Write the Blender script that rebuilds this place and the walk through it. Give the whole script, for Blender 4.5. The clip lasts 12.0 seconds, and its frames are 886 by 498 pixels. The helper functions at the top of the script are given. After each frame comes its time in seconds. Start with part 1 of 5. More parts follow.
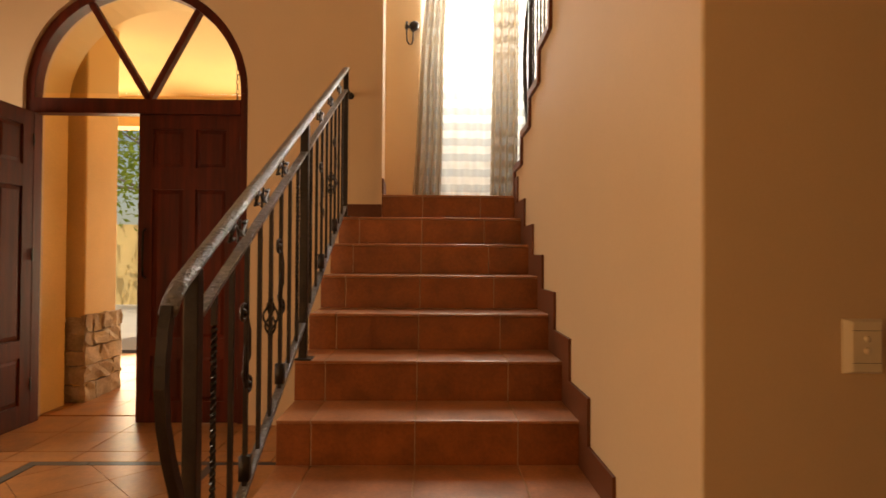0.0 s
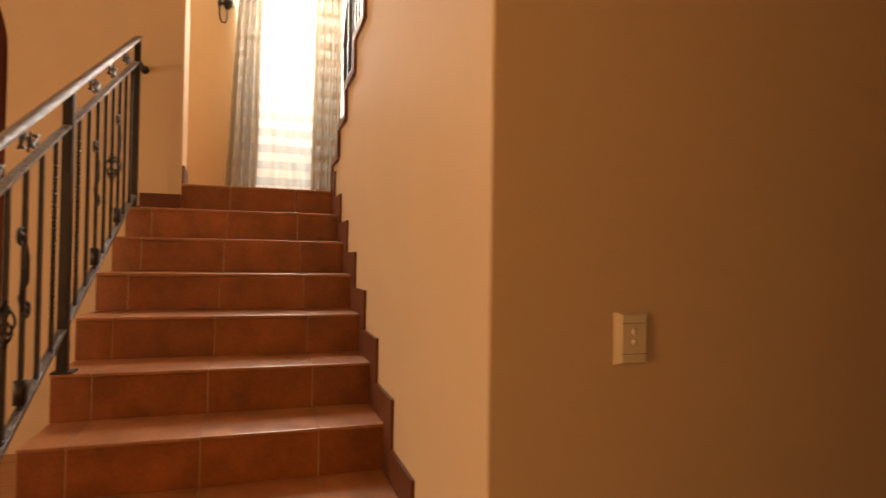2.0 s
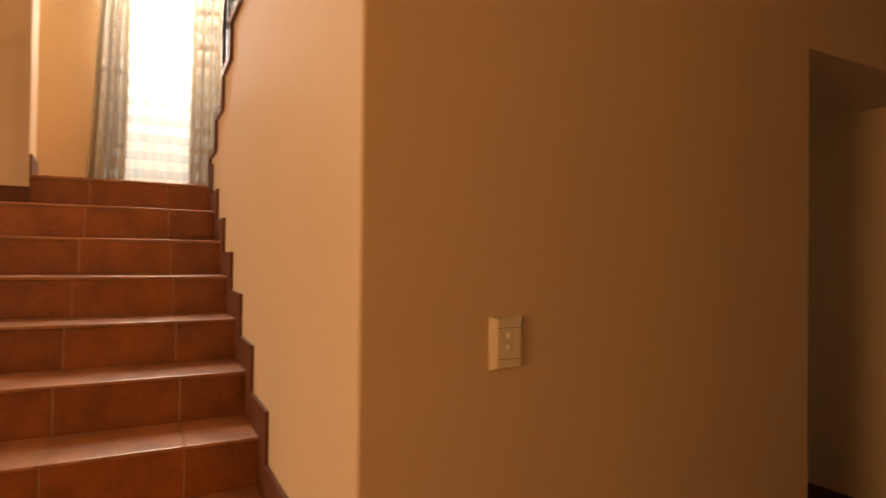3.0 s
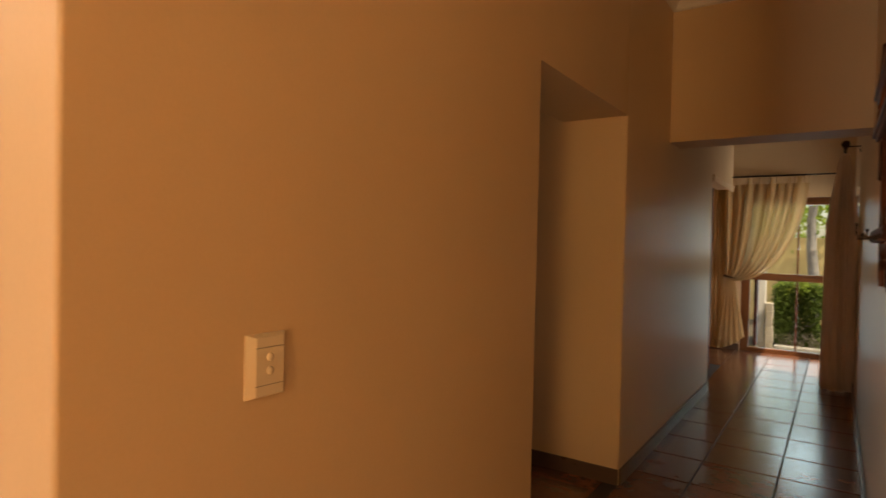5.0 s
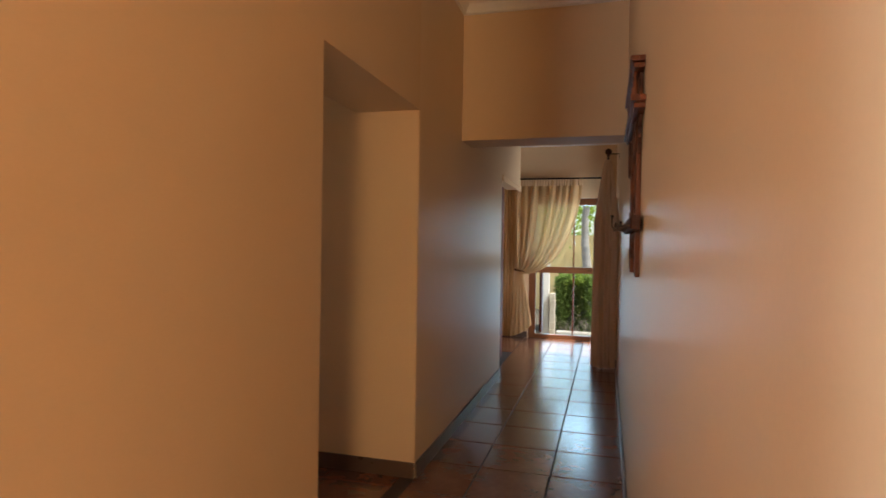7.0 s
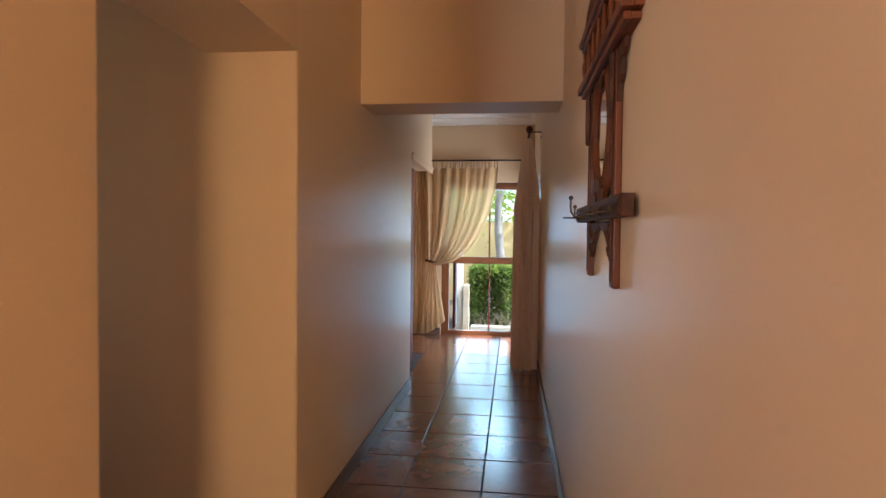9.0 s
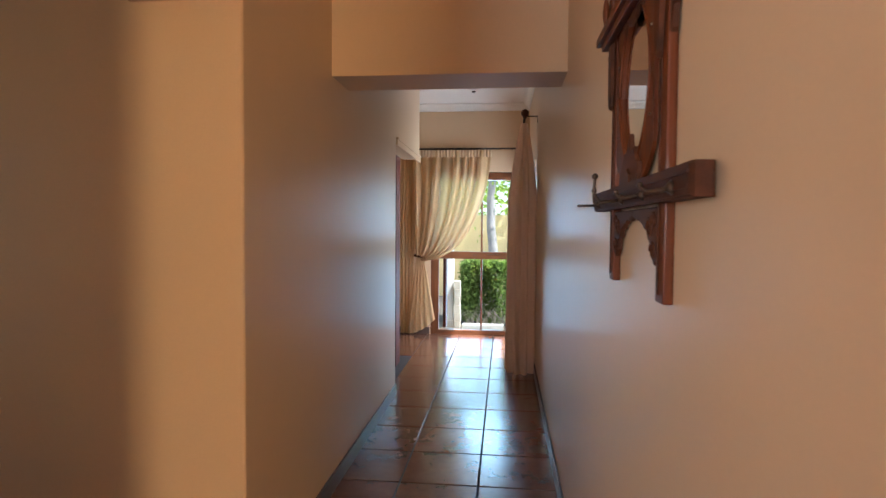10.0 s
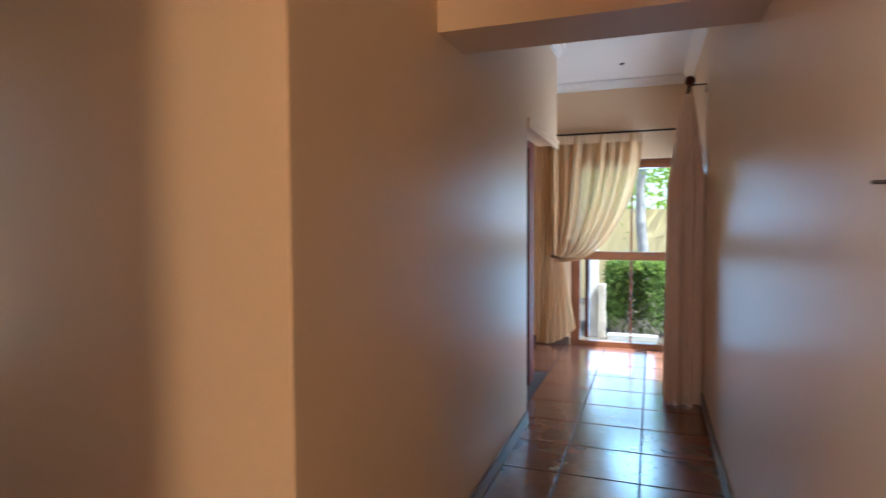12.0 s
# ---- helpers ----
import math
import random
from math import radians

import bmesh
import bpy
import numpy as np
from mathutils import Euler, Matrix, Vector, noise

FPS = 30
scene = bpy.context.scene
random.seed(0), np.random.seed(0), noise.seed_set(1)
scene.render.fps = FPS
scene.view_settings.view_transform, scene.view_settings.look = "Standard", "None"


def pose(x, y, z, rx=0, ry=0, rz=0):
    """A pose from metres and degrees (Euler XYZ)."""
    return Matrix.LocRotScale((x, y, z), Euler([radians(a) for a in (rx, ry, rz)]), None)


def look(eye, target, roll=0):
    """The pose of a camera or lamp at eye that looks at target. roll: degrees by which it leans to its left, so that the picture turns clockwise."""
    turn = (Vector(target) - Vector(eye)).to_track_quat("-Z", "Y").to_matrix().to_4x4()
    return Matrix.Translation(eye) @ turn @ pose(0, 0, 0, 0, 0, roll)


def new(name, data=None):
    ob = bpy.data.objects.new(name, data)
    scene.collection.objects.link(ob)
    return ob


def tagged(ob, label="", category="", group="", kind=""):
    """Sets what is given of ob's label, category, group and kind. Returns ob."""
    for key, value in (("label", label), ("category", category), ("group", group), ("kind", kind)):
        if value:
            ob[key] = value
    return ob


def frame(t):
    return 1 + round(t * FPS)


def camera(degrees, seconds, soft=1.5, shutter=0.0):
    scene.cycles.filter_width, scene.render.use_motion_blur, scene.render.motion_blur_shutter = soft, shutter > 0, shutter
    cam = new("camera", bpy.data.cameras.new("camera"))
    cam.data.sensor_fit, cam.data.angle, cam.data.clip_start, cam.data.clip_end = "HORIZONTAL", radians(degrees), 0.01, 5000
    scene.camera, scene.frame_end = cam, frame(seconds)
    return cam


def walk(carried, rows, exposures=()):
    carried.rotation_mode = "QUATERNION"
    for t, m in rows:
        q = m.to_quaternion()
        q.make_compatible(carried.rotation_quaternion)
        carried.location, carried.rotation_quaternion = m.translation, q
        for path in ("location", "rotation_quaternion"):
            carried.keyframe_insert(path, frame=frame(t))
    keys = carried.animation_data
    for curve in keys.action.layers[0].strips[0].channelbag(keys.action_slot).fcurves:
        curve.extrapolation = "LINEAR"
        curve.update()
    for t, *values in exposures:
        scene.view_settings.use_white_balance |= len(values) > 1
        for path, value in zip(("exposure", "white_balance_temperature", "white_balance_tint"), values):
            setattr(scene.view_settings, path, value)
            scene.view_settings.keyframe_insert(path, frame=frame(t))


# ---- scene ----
cam = camera(75.1, 12.0, shutter=0.5)
PATH = [
    (0, (1.336, -2.286, 1.248), (-0.663, -2.242, 1.276), 0.4),
    (0.5, (1.323, -2.253, 1.239), (-0.671, -2.105, 1.263), 0.3),
    (1, (1.291, -2.223, 1.233), (-0.688, -1.931, 1.258), 0.5),
    (1.5, (1.267, -2.204, 1.229), (-0.68, -1.749, 1.26), 0.9),
    (2, (1.225, -2.155, 1.234), (-0.679, -1.545, 1.269), 0.9),
    (2.5, (1.2, -2.098, 1.241), (-0.647, -1.332, 1.276), 0.9),
    (3, (1.182, -2.07, 1.255), (-0.587, -1.137, 1.281), 0.7),
    (4.8, (0.957, -2.021, 1.306), (-0.238, -0.417, 1.278), 1.2),
    (5, (0.948, -2.027, 1.303), (-0.181, -0.377, 1.275), 1.3),
    (5.5, (0.936, -2.015, 1.293), (-0.035, -0.267, 1.274), 1.2),
    (6, (0.946, -2.003, 1.286), (0.119, -0.183, 1.271), 1.1),
    (6.5, (0.964, -1.982, 1.279), (0.283, -0.102, 1.265), 1.1),
    (7, (0.984, -1.876, 1.274), (0.438, 0.048, 1.258), 0.9),
    (7.2, (0.976, -1.801, 1.279), (0.482, 0.137, 1.258), 1.0),
    (8.8, (0.848, -1.178, 1.297), (0.580, 0.804, 1.240), 0.6),
    (9, (0.845, -1.095, 1.297), (0.605, 0.889, 1.239), 0.6),
    (9.5, (0.851, -0.885, 1.296), (0.632, 1.102, 1.225), 0.5),
    (10, (0.823, -0.66, 1.294), (0.611, 1.327, 1.214), 0.4),
    (10.5, (0.812, -0.458, 1.291), (0.595, 1.528, 1.205), 0.5),
    (11, (0.813, -0.255, 1.3), (0.561, 1.727, 1.21), 0.2),
    (11.5, (0.791, -0.107, 1.293), (0.362, 1.844, 1.2), -0.1),
    (12, (0.75, 0.01, 1.302), (0.069, 1.888, 1.209), -0.3),
]
walk(cam, [(t, look(eye, target, roll)) for t, eye, target, roll in PATH],
     [(0.0, -0.68, 8800, 14), (1.5, -0.42, 9000, 17), (2.5, -0.31, 9300, 19), (5.0, 0.35, 8600, 13), (5.5, 0.45, 8900, 13), (6.5, 0.88, 7000, 10), (7.0, 1.0, 6300, 9), (9.0, 1.56, 5700, 9), (12.0, 1.76, 5100, 8)])

# ---- light ----
SUN_AZ, SUN_EL = radians(110), radians(60)
world = bpy.data.worlds.new("sky")
scene.world = world
world.use_nodes = True
wn = world.node_tree
sky = wn.nodes.new("ShaderNodeTexSky")
sky.sky_type = "NISHITA"
sky.sun_disc = False
sky.sun_elevation = SUN_EL
sky.sun_rotation = SUN_AZ
sky.air_density, sky.dust_density = 1.0, 1.5
wn.links.new(sky.outputs[0], wn.nodes["Background"].inputs[0])
wn.nodes["Background"].inputs[1].default_value = 0.15
sun_data = bpy.data.lights.new("sun", "SUN")
sun_data.energy, sun_data.angle, sun_data.color = 5.0, radians(0.5), (1.0, 0.95, 0.87)
sun = new("sun", sun_data)
sun.matrix_world = look((8 * math.sin(SUN_AZ), 8 * math.cos(SUN_AZ), 8 * math.tan(SUN_EL)), (0, 0, 0))


def window_light(name, eye, target, w, h, watts, colour):
    """An area lamp that stands in for daylight at one opening."""
    d = bpy.data.lights.new(name, "AREA")
    d.shape, d.size, d.size_y, d.energy, d.color = "RECTANGLE", w, h, watts, colour
    ob = new(name, d)
    ob.matrix_world = look(eye, target)
    return ob


window_light("light_landing_window", (-4.72, -1.775, 3.95), (-0.6, -1.9, 1.0), 1.1, 2.0, 420, (0.86, 0.93, 1.0))
window_light("light_passage_window", (0.56, 6.75, 1.52), (0.55, 0, 1.1), 0.48, 0.66, 3.9, (0.50, 0.75, 1.0))
window_light("light_passage_window_low", (0.44, 6.75, 0.42), (0.44, 0, 0.42), 0.70, 1.0, 3.2, (0.55, 0.78, 1.0))
window_light("light_side_window", (1.45, 5.4, 1.1), (-1, 5.4, 0.8), 1.1, 1.7, 17, (0.86, 0.92, 1.0))
# Fill lamp added at an unseen opening to lift the dim side passage.
window_light("light_side_passage", (-2.3, 0.55, 1.3), (0, 0.6, 1.2), 0.66, 1.3, 0.5, (0.95, 0.88, 0.80))
# Three lamps at hall openings added out of view to brighten walls and beam.
window_light("light_added_south_east", (2.1, -6.62, 1.25), (0.6, 0, 1.2), 0.9, 2.1, 73, (1.0, 0.63, 0.29))
window_light("light_added_south_west", (-1.5, -6.62, 1.55), (0.4, 0, 1.3), 1.46, 1.4, 95, (1.0, 0.93, 0.86))
window_light("light_added_east", (3.52, -4.6, 1.55), (0, -2.2, 1.4), 1.05, 1.15, 5, (1.0, 0.61, 0.26))
window_light("light_porch_mouth", (-6.75, -5.7, 1.2), (-3.2, -4.6, 2.9), 3.6, 2.4, 520, (1.0, 0.90, 0.72))


# ---- materials ----
def node_mat(name):
    m = bpy.data.materials.new(name)
    m.use_nodes = True
    t = m.node_tree
    return m, t, t.nodes["Principled BSDF"]


def link(t, a, b):
    t.links.new(a, b)


def noise_node(t, scale, detail=4.0, rough=0.55, stretch=None):
    co = t.nodes.new("ShaderNodeTexCoord")
    n = t.nodes.new("ShaderNodeTexNoise")
    n.inputs["Scale"].default_value, n.inputs["Detail"].default_value, n.inputs["Roughness"].default_value = scale, detail, rough
    if stretch:
        mp = t.nodes.new("ShaderNodeMapping")
        mp.inputs["Scale"].default_value = stretch
        link(t, co.outputs["Object"], mp.inputs["Vector"])
        link(t, mp.outputs[0], n.inputs["Vector"])
    else:
        link(t, co.outputs["Object"], n.inputs["Vector"])
    return n.outputs["Fac"]


def ramp(t, fac, stops):
    r = t.nodes.new("ShaderNodeValToRGB")
    while len(r.color_ramp.elements) < len(stops):
        r.color_ramp.elements.new(0.5)
    for e, (p, c) in zip(r.color_ramp.elements, stops):
        e.position, e.color = p, (*c, 1)
    link(t, fac, r.inputs[0])
    return r.outputs[0]


def mul(c, k):
    return tuple(min(1.0, v * k) for v in c)


def surface(name, colour, rough=0.5, spread=0.12, big=1.5, fine=40.0, bump=0.1, metal=0.0, rough_spread=0.08, piece=0.0, stretch=None, depth=0.004, spec=0.5, ior=1.5):
    """A solid material: broad and fine variation of tone, gloss and relief; piece varies single pieces by chance."""
    m, t, b = node_mat(name)
    broad, grain = noise_node(t, big, 5, 0.6, stretch), noise_node(t, fine, 3, 0.6, stretch)
    col = ramp(t, broad, [(0.28, mul(colour, 1 - spread)), (0.5, colour), (0.72, mul(colour, 1 + spread))])
    mx = t.nodes.new("ShaderNodeMix")
    mx.data_type, mx.blend_type = "RGBA", "MULTIPLY"
    mx.inputs[0].default_value = 1.0
    g = ramp(t, grain, [(0.3, (1 - spread * 0.7,) * 3), (0.7, (1.0,) * 3)])
    link(t, col, mx.inputs[6]), link(t, g, mx.inputs[7])
    out = mx.outputs[2]
    if piece:
        info = t.nodes.new("ShaderNodeObjectInfo")
        pr = ramp(t, info.outputs["Random"], [(0.0, (1 - piece, 1 - piece * 1.1, 1 - piece * 1.2)), (1.0, (1, 1, 1))])
        m2 = t.nodes.new("ShaderNodeMix")
        m2.data_type, m2.blend_type = "RGBA", "MULTIPLY"
        m2.inputs[0].default_value = 1.0
        link(t, out, m2.inputs[6]), link(t, pr, m2.inputs[7])
        out = m2.outputs[2]
    link(t, out, b.inputs["Base Color"])
    rr = t.nodes.new("ShaderNodeMapRange")
    rr.inputs[3].default_value, rr.inputs[4].default_value = max(0.03, rough - rough_spread), min(1.0, rough + rough_spread)
    link(t, broad, rr.inputs[0]), link(t, rr.outputs[0], b.inputs["Roughness"])
    b.inputs["Metallic"].default_value = metal
    b.inputs["Specular IOR Level"].default_value, b.inputs["IOR"].default_value = spec, ior
    if bump:
        bp = t.nodes.new("ShaderNodeBump")
        bp.inputs["Strength"].default_value, bp.inputs["Distance"].default_value = bump, depth
        link(t, grain, bp.inputs["Height"]), link(t, bp.outputs[0], b.inputs["Normal"])
    return m


def wood(name, dark, light, rough=0.4, axis=2, scale=14.0, coat=0.0):
    """Stained timber with long grain along one axis."""
    m, t, b = node_mat(name)
    st = [1.0, 1.0, 1.0]
    st[axis] = 0.07
    grain = noise_node(t, scale, 6, 0.7, st)
    broad = noise_node(t, 2.2, 3, 0.5)
    col = ramp(t, grain, [(0.3, dark), (0.5, tuple((a + c) / 2 for a, c in zip(dark, light))), (0.72, light)])
    mx = t.nodes.new("ShaderNodeMix")
    mx.data_type, mx.blend_type = "RGBA", "MULTIPLY"
    mx.inputs[0].default_value = 1.0
    link(t, col, mx.inputs[6]), link(t, ramp(t, broad, [(0.3, (0.72, 0.7, 0.68)), (0.7, (1, 1, 1))]), mx.inputs[7])
    link(t, mx.outputs[2], b.inputs["Base Color"])
    rr = t.nodes.new("ShaderNodeMapRange")
    rr.inputs[3].default_value, rr.inputs[4].default_value = rough - 0.1, rough + 0.12
    link(t, grain, rr.inputs[0]), link(t, rr.outputs[0], b.inputs["Roughness"])
    b.inputs["Coat Weight"].default_value = coat
    b.inputs["Specular IOR Level"].default_value = 0.2
    bp = t.nodes.new("ShaderNodeBump")
    bp.inputs["Strength"].default_value, bp.inputs["Distance"].default_value = 0.25, 0.002
    link(t, grain, bp.inputs["Height"]), link(t, bp.outputs[0], b.inputs["Normal"])
    return m


def cloth(name, colour, through_share, clear=0.0, check=None, both=True):
    """Curtain fabric that lets light through; clear: share of open weave; check: size of woven squares."""
    m, t, b = node_mat(name)
    t.nodes.remove(b)
    out = t.nodes["Material Output"]
    weave = noise_node(t, 260.0, 2, 0.5)
    base = ramp(t, weave, [(0.3, mul(colour, 0.85)), (0.7, colour)])
    dif, tra, clr = (t.nodes.new(k) for k in ("ShaderNodeBsdfDiffuse", "ShaderNodeBsdfTranslucent", "ShaderNodeBsdfTransparent"))
    link(t, base, dif.inputs[0]), link(t, base, tra.inputs[0])
    a, c = t.nodes.new("ShaderNodeMixShader"), t.nodes.new("ShaderNodeMixShader")
    a.inputs[0].default_value = through_share
    link(t, dif.outputs[0], a.inputs[1]), link(t, tra.outputs[0], a.inputs[2])
    link(t, a.outputs[0], c.inputs[1]), link(t, clr.outputs[0], c.inputs[2])
    c.inputs[0].default_value = clear
    if check:
        uv = t.nodes.new("ShaderNodeUVMap")
        mp = t.nodes.new("ShaderNodeMapping")
        mp.inputs["Scale"].default_value = (1 / check, 1 / check, 1)
        link(t, uv.outputs[0], mp.inputs[0])
        sep = t.nodes.new("ShaderNodeSeparateXYZ")
        link(t, mp.outputs[0], sep.inputs[0])
        bands = []
        for i in (0, 1):
            fr = t.nodes.new("ShaderNodeMath")
            fr.operation = "PINGPONG"
            fr.inputs[1].default_value = 1.0
            link(t, sep.outputs[i], fr.inputs[0])
            mr = t.nodes.new("ShaderNodeMapRange")
            mr.inputs[1].default_value, mr.inputs[2].default_value = 0.42, 0.58
            link(t, fr.outputs[0], mr.inputs[0])
            bands.append(mr.outputs[0])
        ad = t.nodes.new("ShaderNodeMath")
        ad.operation = "MAXIMUM"
        link(t, bands[0 if both else 1], ad.inputs[0]), link(t, bands[1], ad.inputs[1])
        mr = t.nodes.new("ShaderNodeMapRange")
        mr.inputs[3].default_value, mr.inputs[4].default_value = clear, clear * 0.25
        link(t, ad.outputs[0], mr.inputs[0]), link(t, mr.outputs[0], c.inputs[0])
    link(t, c.outputs[0], out.inputs[0])
    return m


def glass_mat(name):
    m, t, b = node_mat(name)
    t.nodes.remove(b)
    cl, gl, mx, fr = (t.nodes.new(k) for k in ("ShaderNodeBsdfTransparent", "ShaderNodeBsdfGlossy", "ShaderNodeMixShader", "ShaderNodeFresnel"))
    cl.inputs[0].default_value = (0.95, 0.97, 0.96, 1)
    gl.inputs["Roughness"].default_value = 0.02
    fr.inputs[0].default_value = 1.1
    link(t, fr.outputs[0], mx.inputs[0]), link(t, cl.outputs[0], mx.inputs[1]), link(t, gl.outputs[0], mx.inputs[2])
    link(t, mx.outputs[0], t.nodes["Material Output"].inputs[0])
    return m


PAINT = surface("passage_wall_enamel", (0.66, 0.475, 0.295), 0.35, 0.035, 0.9, 120, 0.05, depth=0.0012, rough_spread=0.02, spec=0.22)
MATT = surface("hall_wall_paint", (0.66, 0.475, 0.295), 0.62, 0.04, 0.9, 110, 0.06, depth=0.0015, rough_spread=0.03, spec=0.15)
WHITE = surface("ceiling_paint", (0.78, 0.74, 0.68), 0.6, 0.03, 1.2, 90, 0.05, depth=0.001)
# One tile on the stairs: light on treads, shade on risers put into colours.
TREAD = surface("lit_tread_tile", (0.45, 0.178, 0.074), 0.36, 0.32, 7, 60, 0.10, piece=0.16, depth=0.002, spec=0.6)
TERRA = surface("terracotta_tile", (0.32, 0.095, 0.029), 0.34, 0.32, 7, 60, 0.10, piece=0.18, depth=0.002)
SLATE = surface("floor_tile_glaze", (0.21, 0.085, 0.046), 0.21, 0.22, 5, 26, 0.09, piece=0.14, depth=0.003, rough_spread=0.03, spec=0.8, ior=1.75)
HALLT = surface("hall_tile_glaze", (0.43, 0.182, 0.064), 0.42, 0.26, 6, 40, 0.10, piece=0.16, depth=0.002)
STRIP = surface("dark_slate_strip", (0.085, 0.075, 0.07), 0.5, 0.25, 9, 70, 0.2, piece=0.1)
GROUT = surface("grout", (0.055, 0.038, 0.028), 0.85, 0.2, 8, 90, 0.3)
GROUT_L = surface("stair_grout", (0.44, 0.30, 0.19), 0.85, 0.2, 8, 90, 0.3)
SKIRT = surface("brown_skirting_tile", (0.15, 0.05, 0.022), 0.5, 0.2, 6, 50, 0.1, piece=0.1, spec=0.25)
BASEM = surface("painted_skirting", (0.10, 0.062, 0.045), 0.3, 0.12, 4, 60, 0.06)
IRON = surface("wrought_iron", (0.045, 0.038, 0.034), 0.42, 0.3, 12, 160, 0.35, metal=0.75, depth=0.002)
HAMMER = surface("hammered_iron", (0.22, 0.22, 0.225), 0.30, 0.4, 14, 75, 1.0, metal=0.75, depth=0.012)
MAHOG = wood("mahogany", (0.042, 0.006, 0.003), (0.15, 0.021, 0.007), 0.52, 2)
FRAMEW = wood("window_timber", (0.13, 0.045, 0.018), (0.30, 0.115, 0.045), 0.38, 2)
FRAMEH = wood("window_timber_across", (0.13, 0.045, 0.018), (0.30, 0.115, 0.045), 0.38, 0)
RACKW = wood("stained_rack_timber", (0.060, 0.014, 0.005), (0.23, 0.06, 0.014), 0.5, 2, 22, coat=0.03)
RACKD = wood("dark_carved_timber", (0.035, 0.012, 0.006), (0.125, 0.041, 0.016), 0.62, 1, 22)
PLATE = surface("switch_plastic", (0.74, 0.62, 0.44), 0.35, 0.03, 6, 200, 0.02)
BRASS = surface("aged_hook_metal", (0.10, 0.07, 0.05), 0.38, 0.2, 20, 160, 0.1, metal=0.8)
DRAPE = cloth("beige_drape", (0.74, 0.51, 0.27), 0.45, 0.13)
HEADC = cloth("curtain_heading", (0.72, 0.54, 0.34), 0.25)
DRAPE2 = cloth("gathered_drape", (0.86, 0.68, 0.53), 0.5)
CHECK = cloth("checked_curtain", (0.36, 0.28, 0.19), 0.25, 0.22, 0.0775)
SHEER = cloth("sheer_curtain", (0.80, 0.80, 0.77), 0.35, 0.46, 0.0775, both=False)
GLASS = glass_mat("window_glass")
MIRROR = node_mat("mirror_silver")
MIRROR[2].inputs["Metallic"].default_value, MIRROR[2].inputs["Roughness"].default_value = 1.0, 0.02
MIRROR[2].inputs["Base Color"].default_value = (0.86, 0.87, 0.86, 1)
MIRROR = MIRROR[0]
OCHRE = surface("ochre_render", (0.72, 0.47, 0.20), 0.8, 0.12, 1.2, 70, 0.25)
YELLOW = surface("yellow_render", (0.72, 0.54, 0.25), 0.85, 0.1, 0.8, 60, 0.25)
STONE = surface("cladding_stone", (0.56, 0.42, 0.27), 0.8, 0.3, 9, 45, 0.6, piece=0.3, depth=0.012)
PAVE = surface("pale_paving", (0.62, 0.58, 0.51), 0.85, 0.15, 0.6, 30, 0.3)
PALE = surface("pale_stone", (0.60, 0.52, 0.41), 0.8, 0.2, 7, 45, 0.4, piece=0.12)
SOIL = surface("soil", (0.10, 0.075, 0.05), 0.95, 0.3, 3, 40, 0.5, depth=0.01)
BARK = surface("bark", (0.30, 0.27, 0.24), 0.9, 0.3, 6, 40, 0.6, depth=0.01)
LEAF = cloth("leaf", (0.30, 0.40, 0.08), 0.55)
LEAFD = cloth("hedge_leaf", (0.17, 0.24, 0.06), 0.45)
DRY = surface("dry_twig", (0.30, 0.25, 0.19), 0.9, 0.3, 6, 40, 0.0)


# ---- mesh helpers ----
def finish(name, bm, material, parent=None, label="", smooth=False):
    bmesh.ops.recalc_face_normals(bm, faces=bm.faces)
    me = bpy.data.meshes.new(name)
    bm.to_mesh(me)
    bm.free()
    me.materials.append(material)
    if smooth:
        for p in me.polygons:
            p.use_smooth = True
    ob = new(name, me)
    if parent:
        ob.parent = parent
    if label:
        ob["label"] = label
    return ob


def part(name, bm, material, parent, label="", smooth=False):
    return finish(name, bm, material, parent, label, smooth)


def box(bm, x0, x1, y0, y1, z0, z1, bevel=0.0):
    v = [bm.verts.new((x, y, z)) for x in (x0, x1) for y in (y0, y1) for z in (z0, z1)]
    f = [bm.faces.new([v[i] for i in q]) for q in ((0, 1, 3, 2), (4, 6, 7, 5), (0, 4, 5, 1), (2, 3, 7, 6), (0, 2, 6, 4), (1, 5, 7, 3))]
    if bevel:
        e = list({e for q in f for e in q.edges})
        bmesh.ops.bevel(bm, geom=e, offset=bevel, segments=2, affect="EDGES", profile=0.6)
    return bm


def boxes(*dims, bevel=0.0):
    bm = bmesh.new()
    for d in dims:
        box(bm, *d, bevel=bevel)
    return bm


def prism(bm, pts, place, depth):
    """Extrudes a flat outline: place(u, v, w) gives the spot, w runs over depth."""
    a = [bm.verts.new(place(u, v, depth[0])) for u, v in pts]
    b = [bm.verts.new(place(u, v, depth[1])) for u, v in pts]
    bm.faces.new(a), bm.faces.new(list(reversed(b)))
    for i in range(len(pts)):
        j = (i + 1) % len(pts)
        bm.faces.new((a[i], b[i], b[j], a[j]))
    return bm


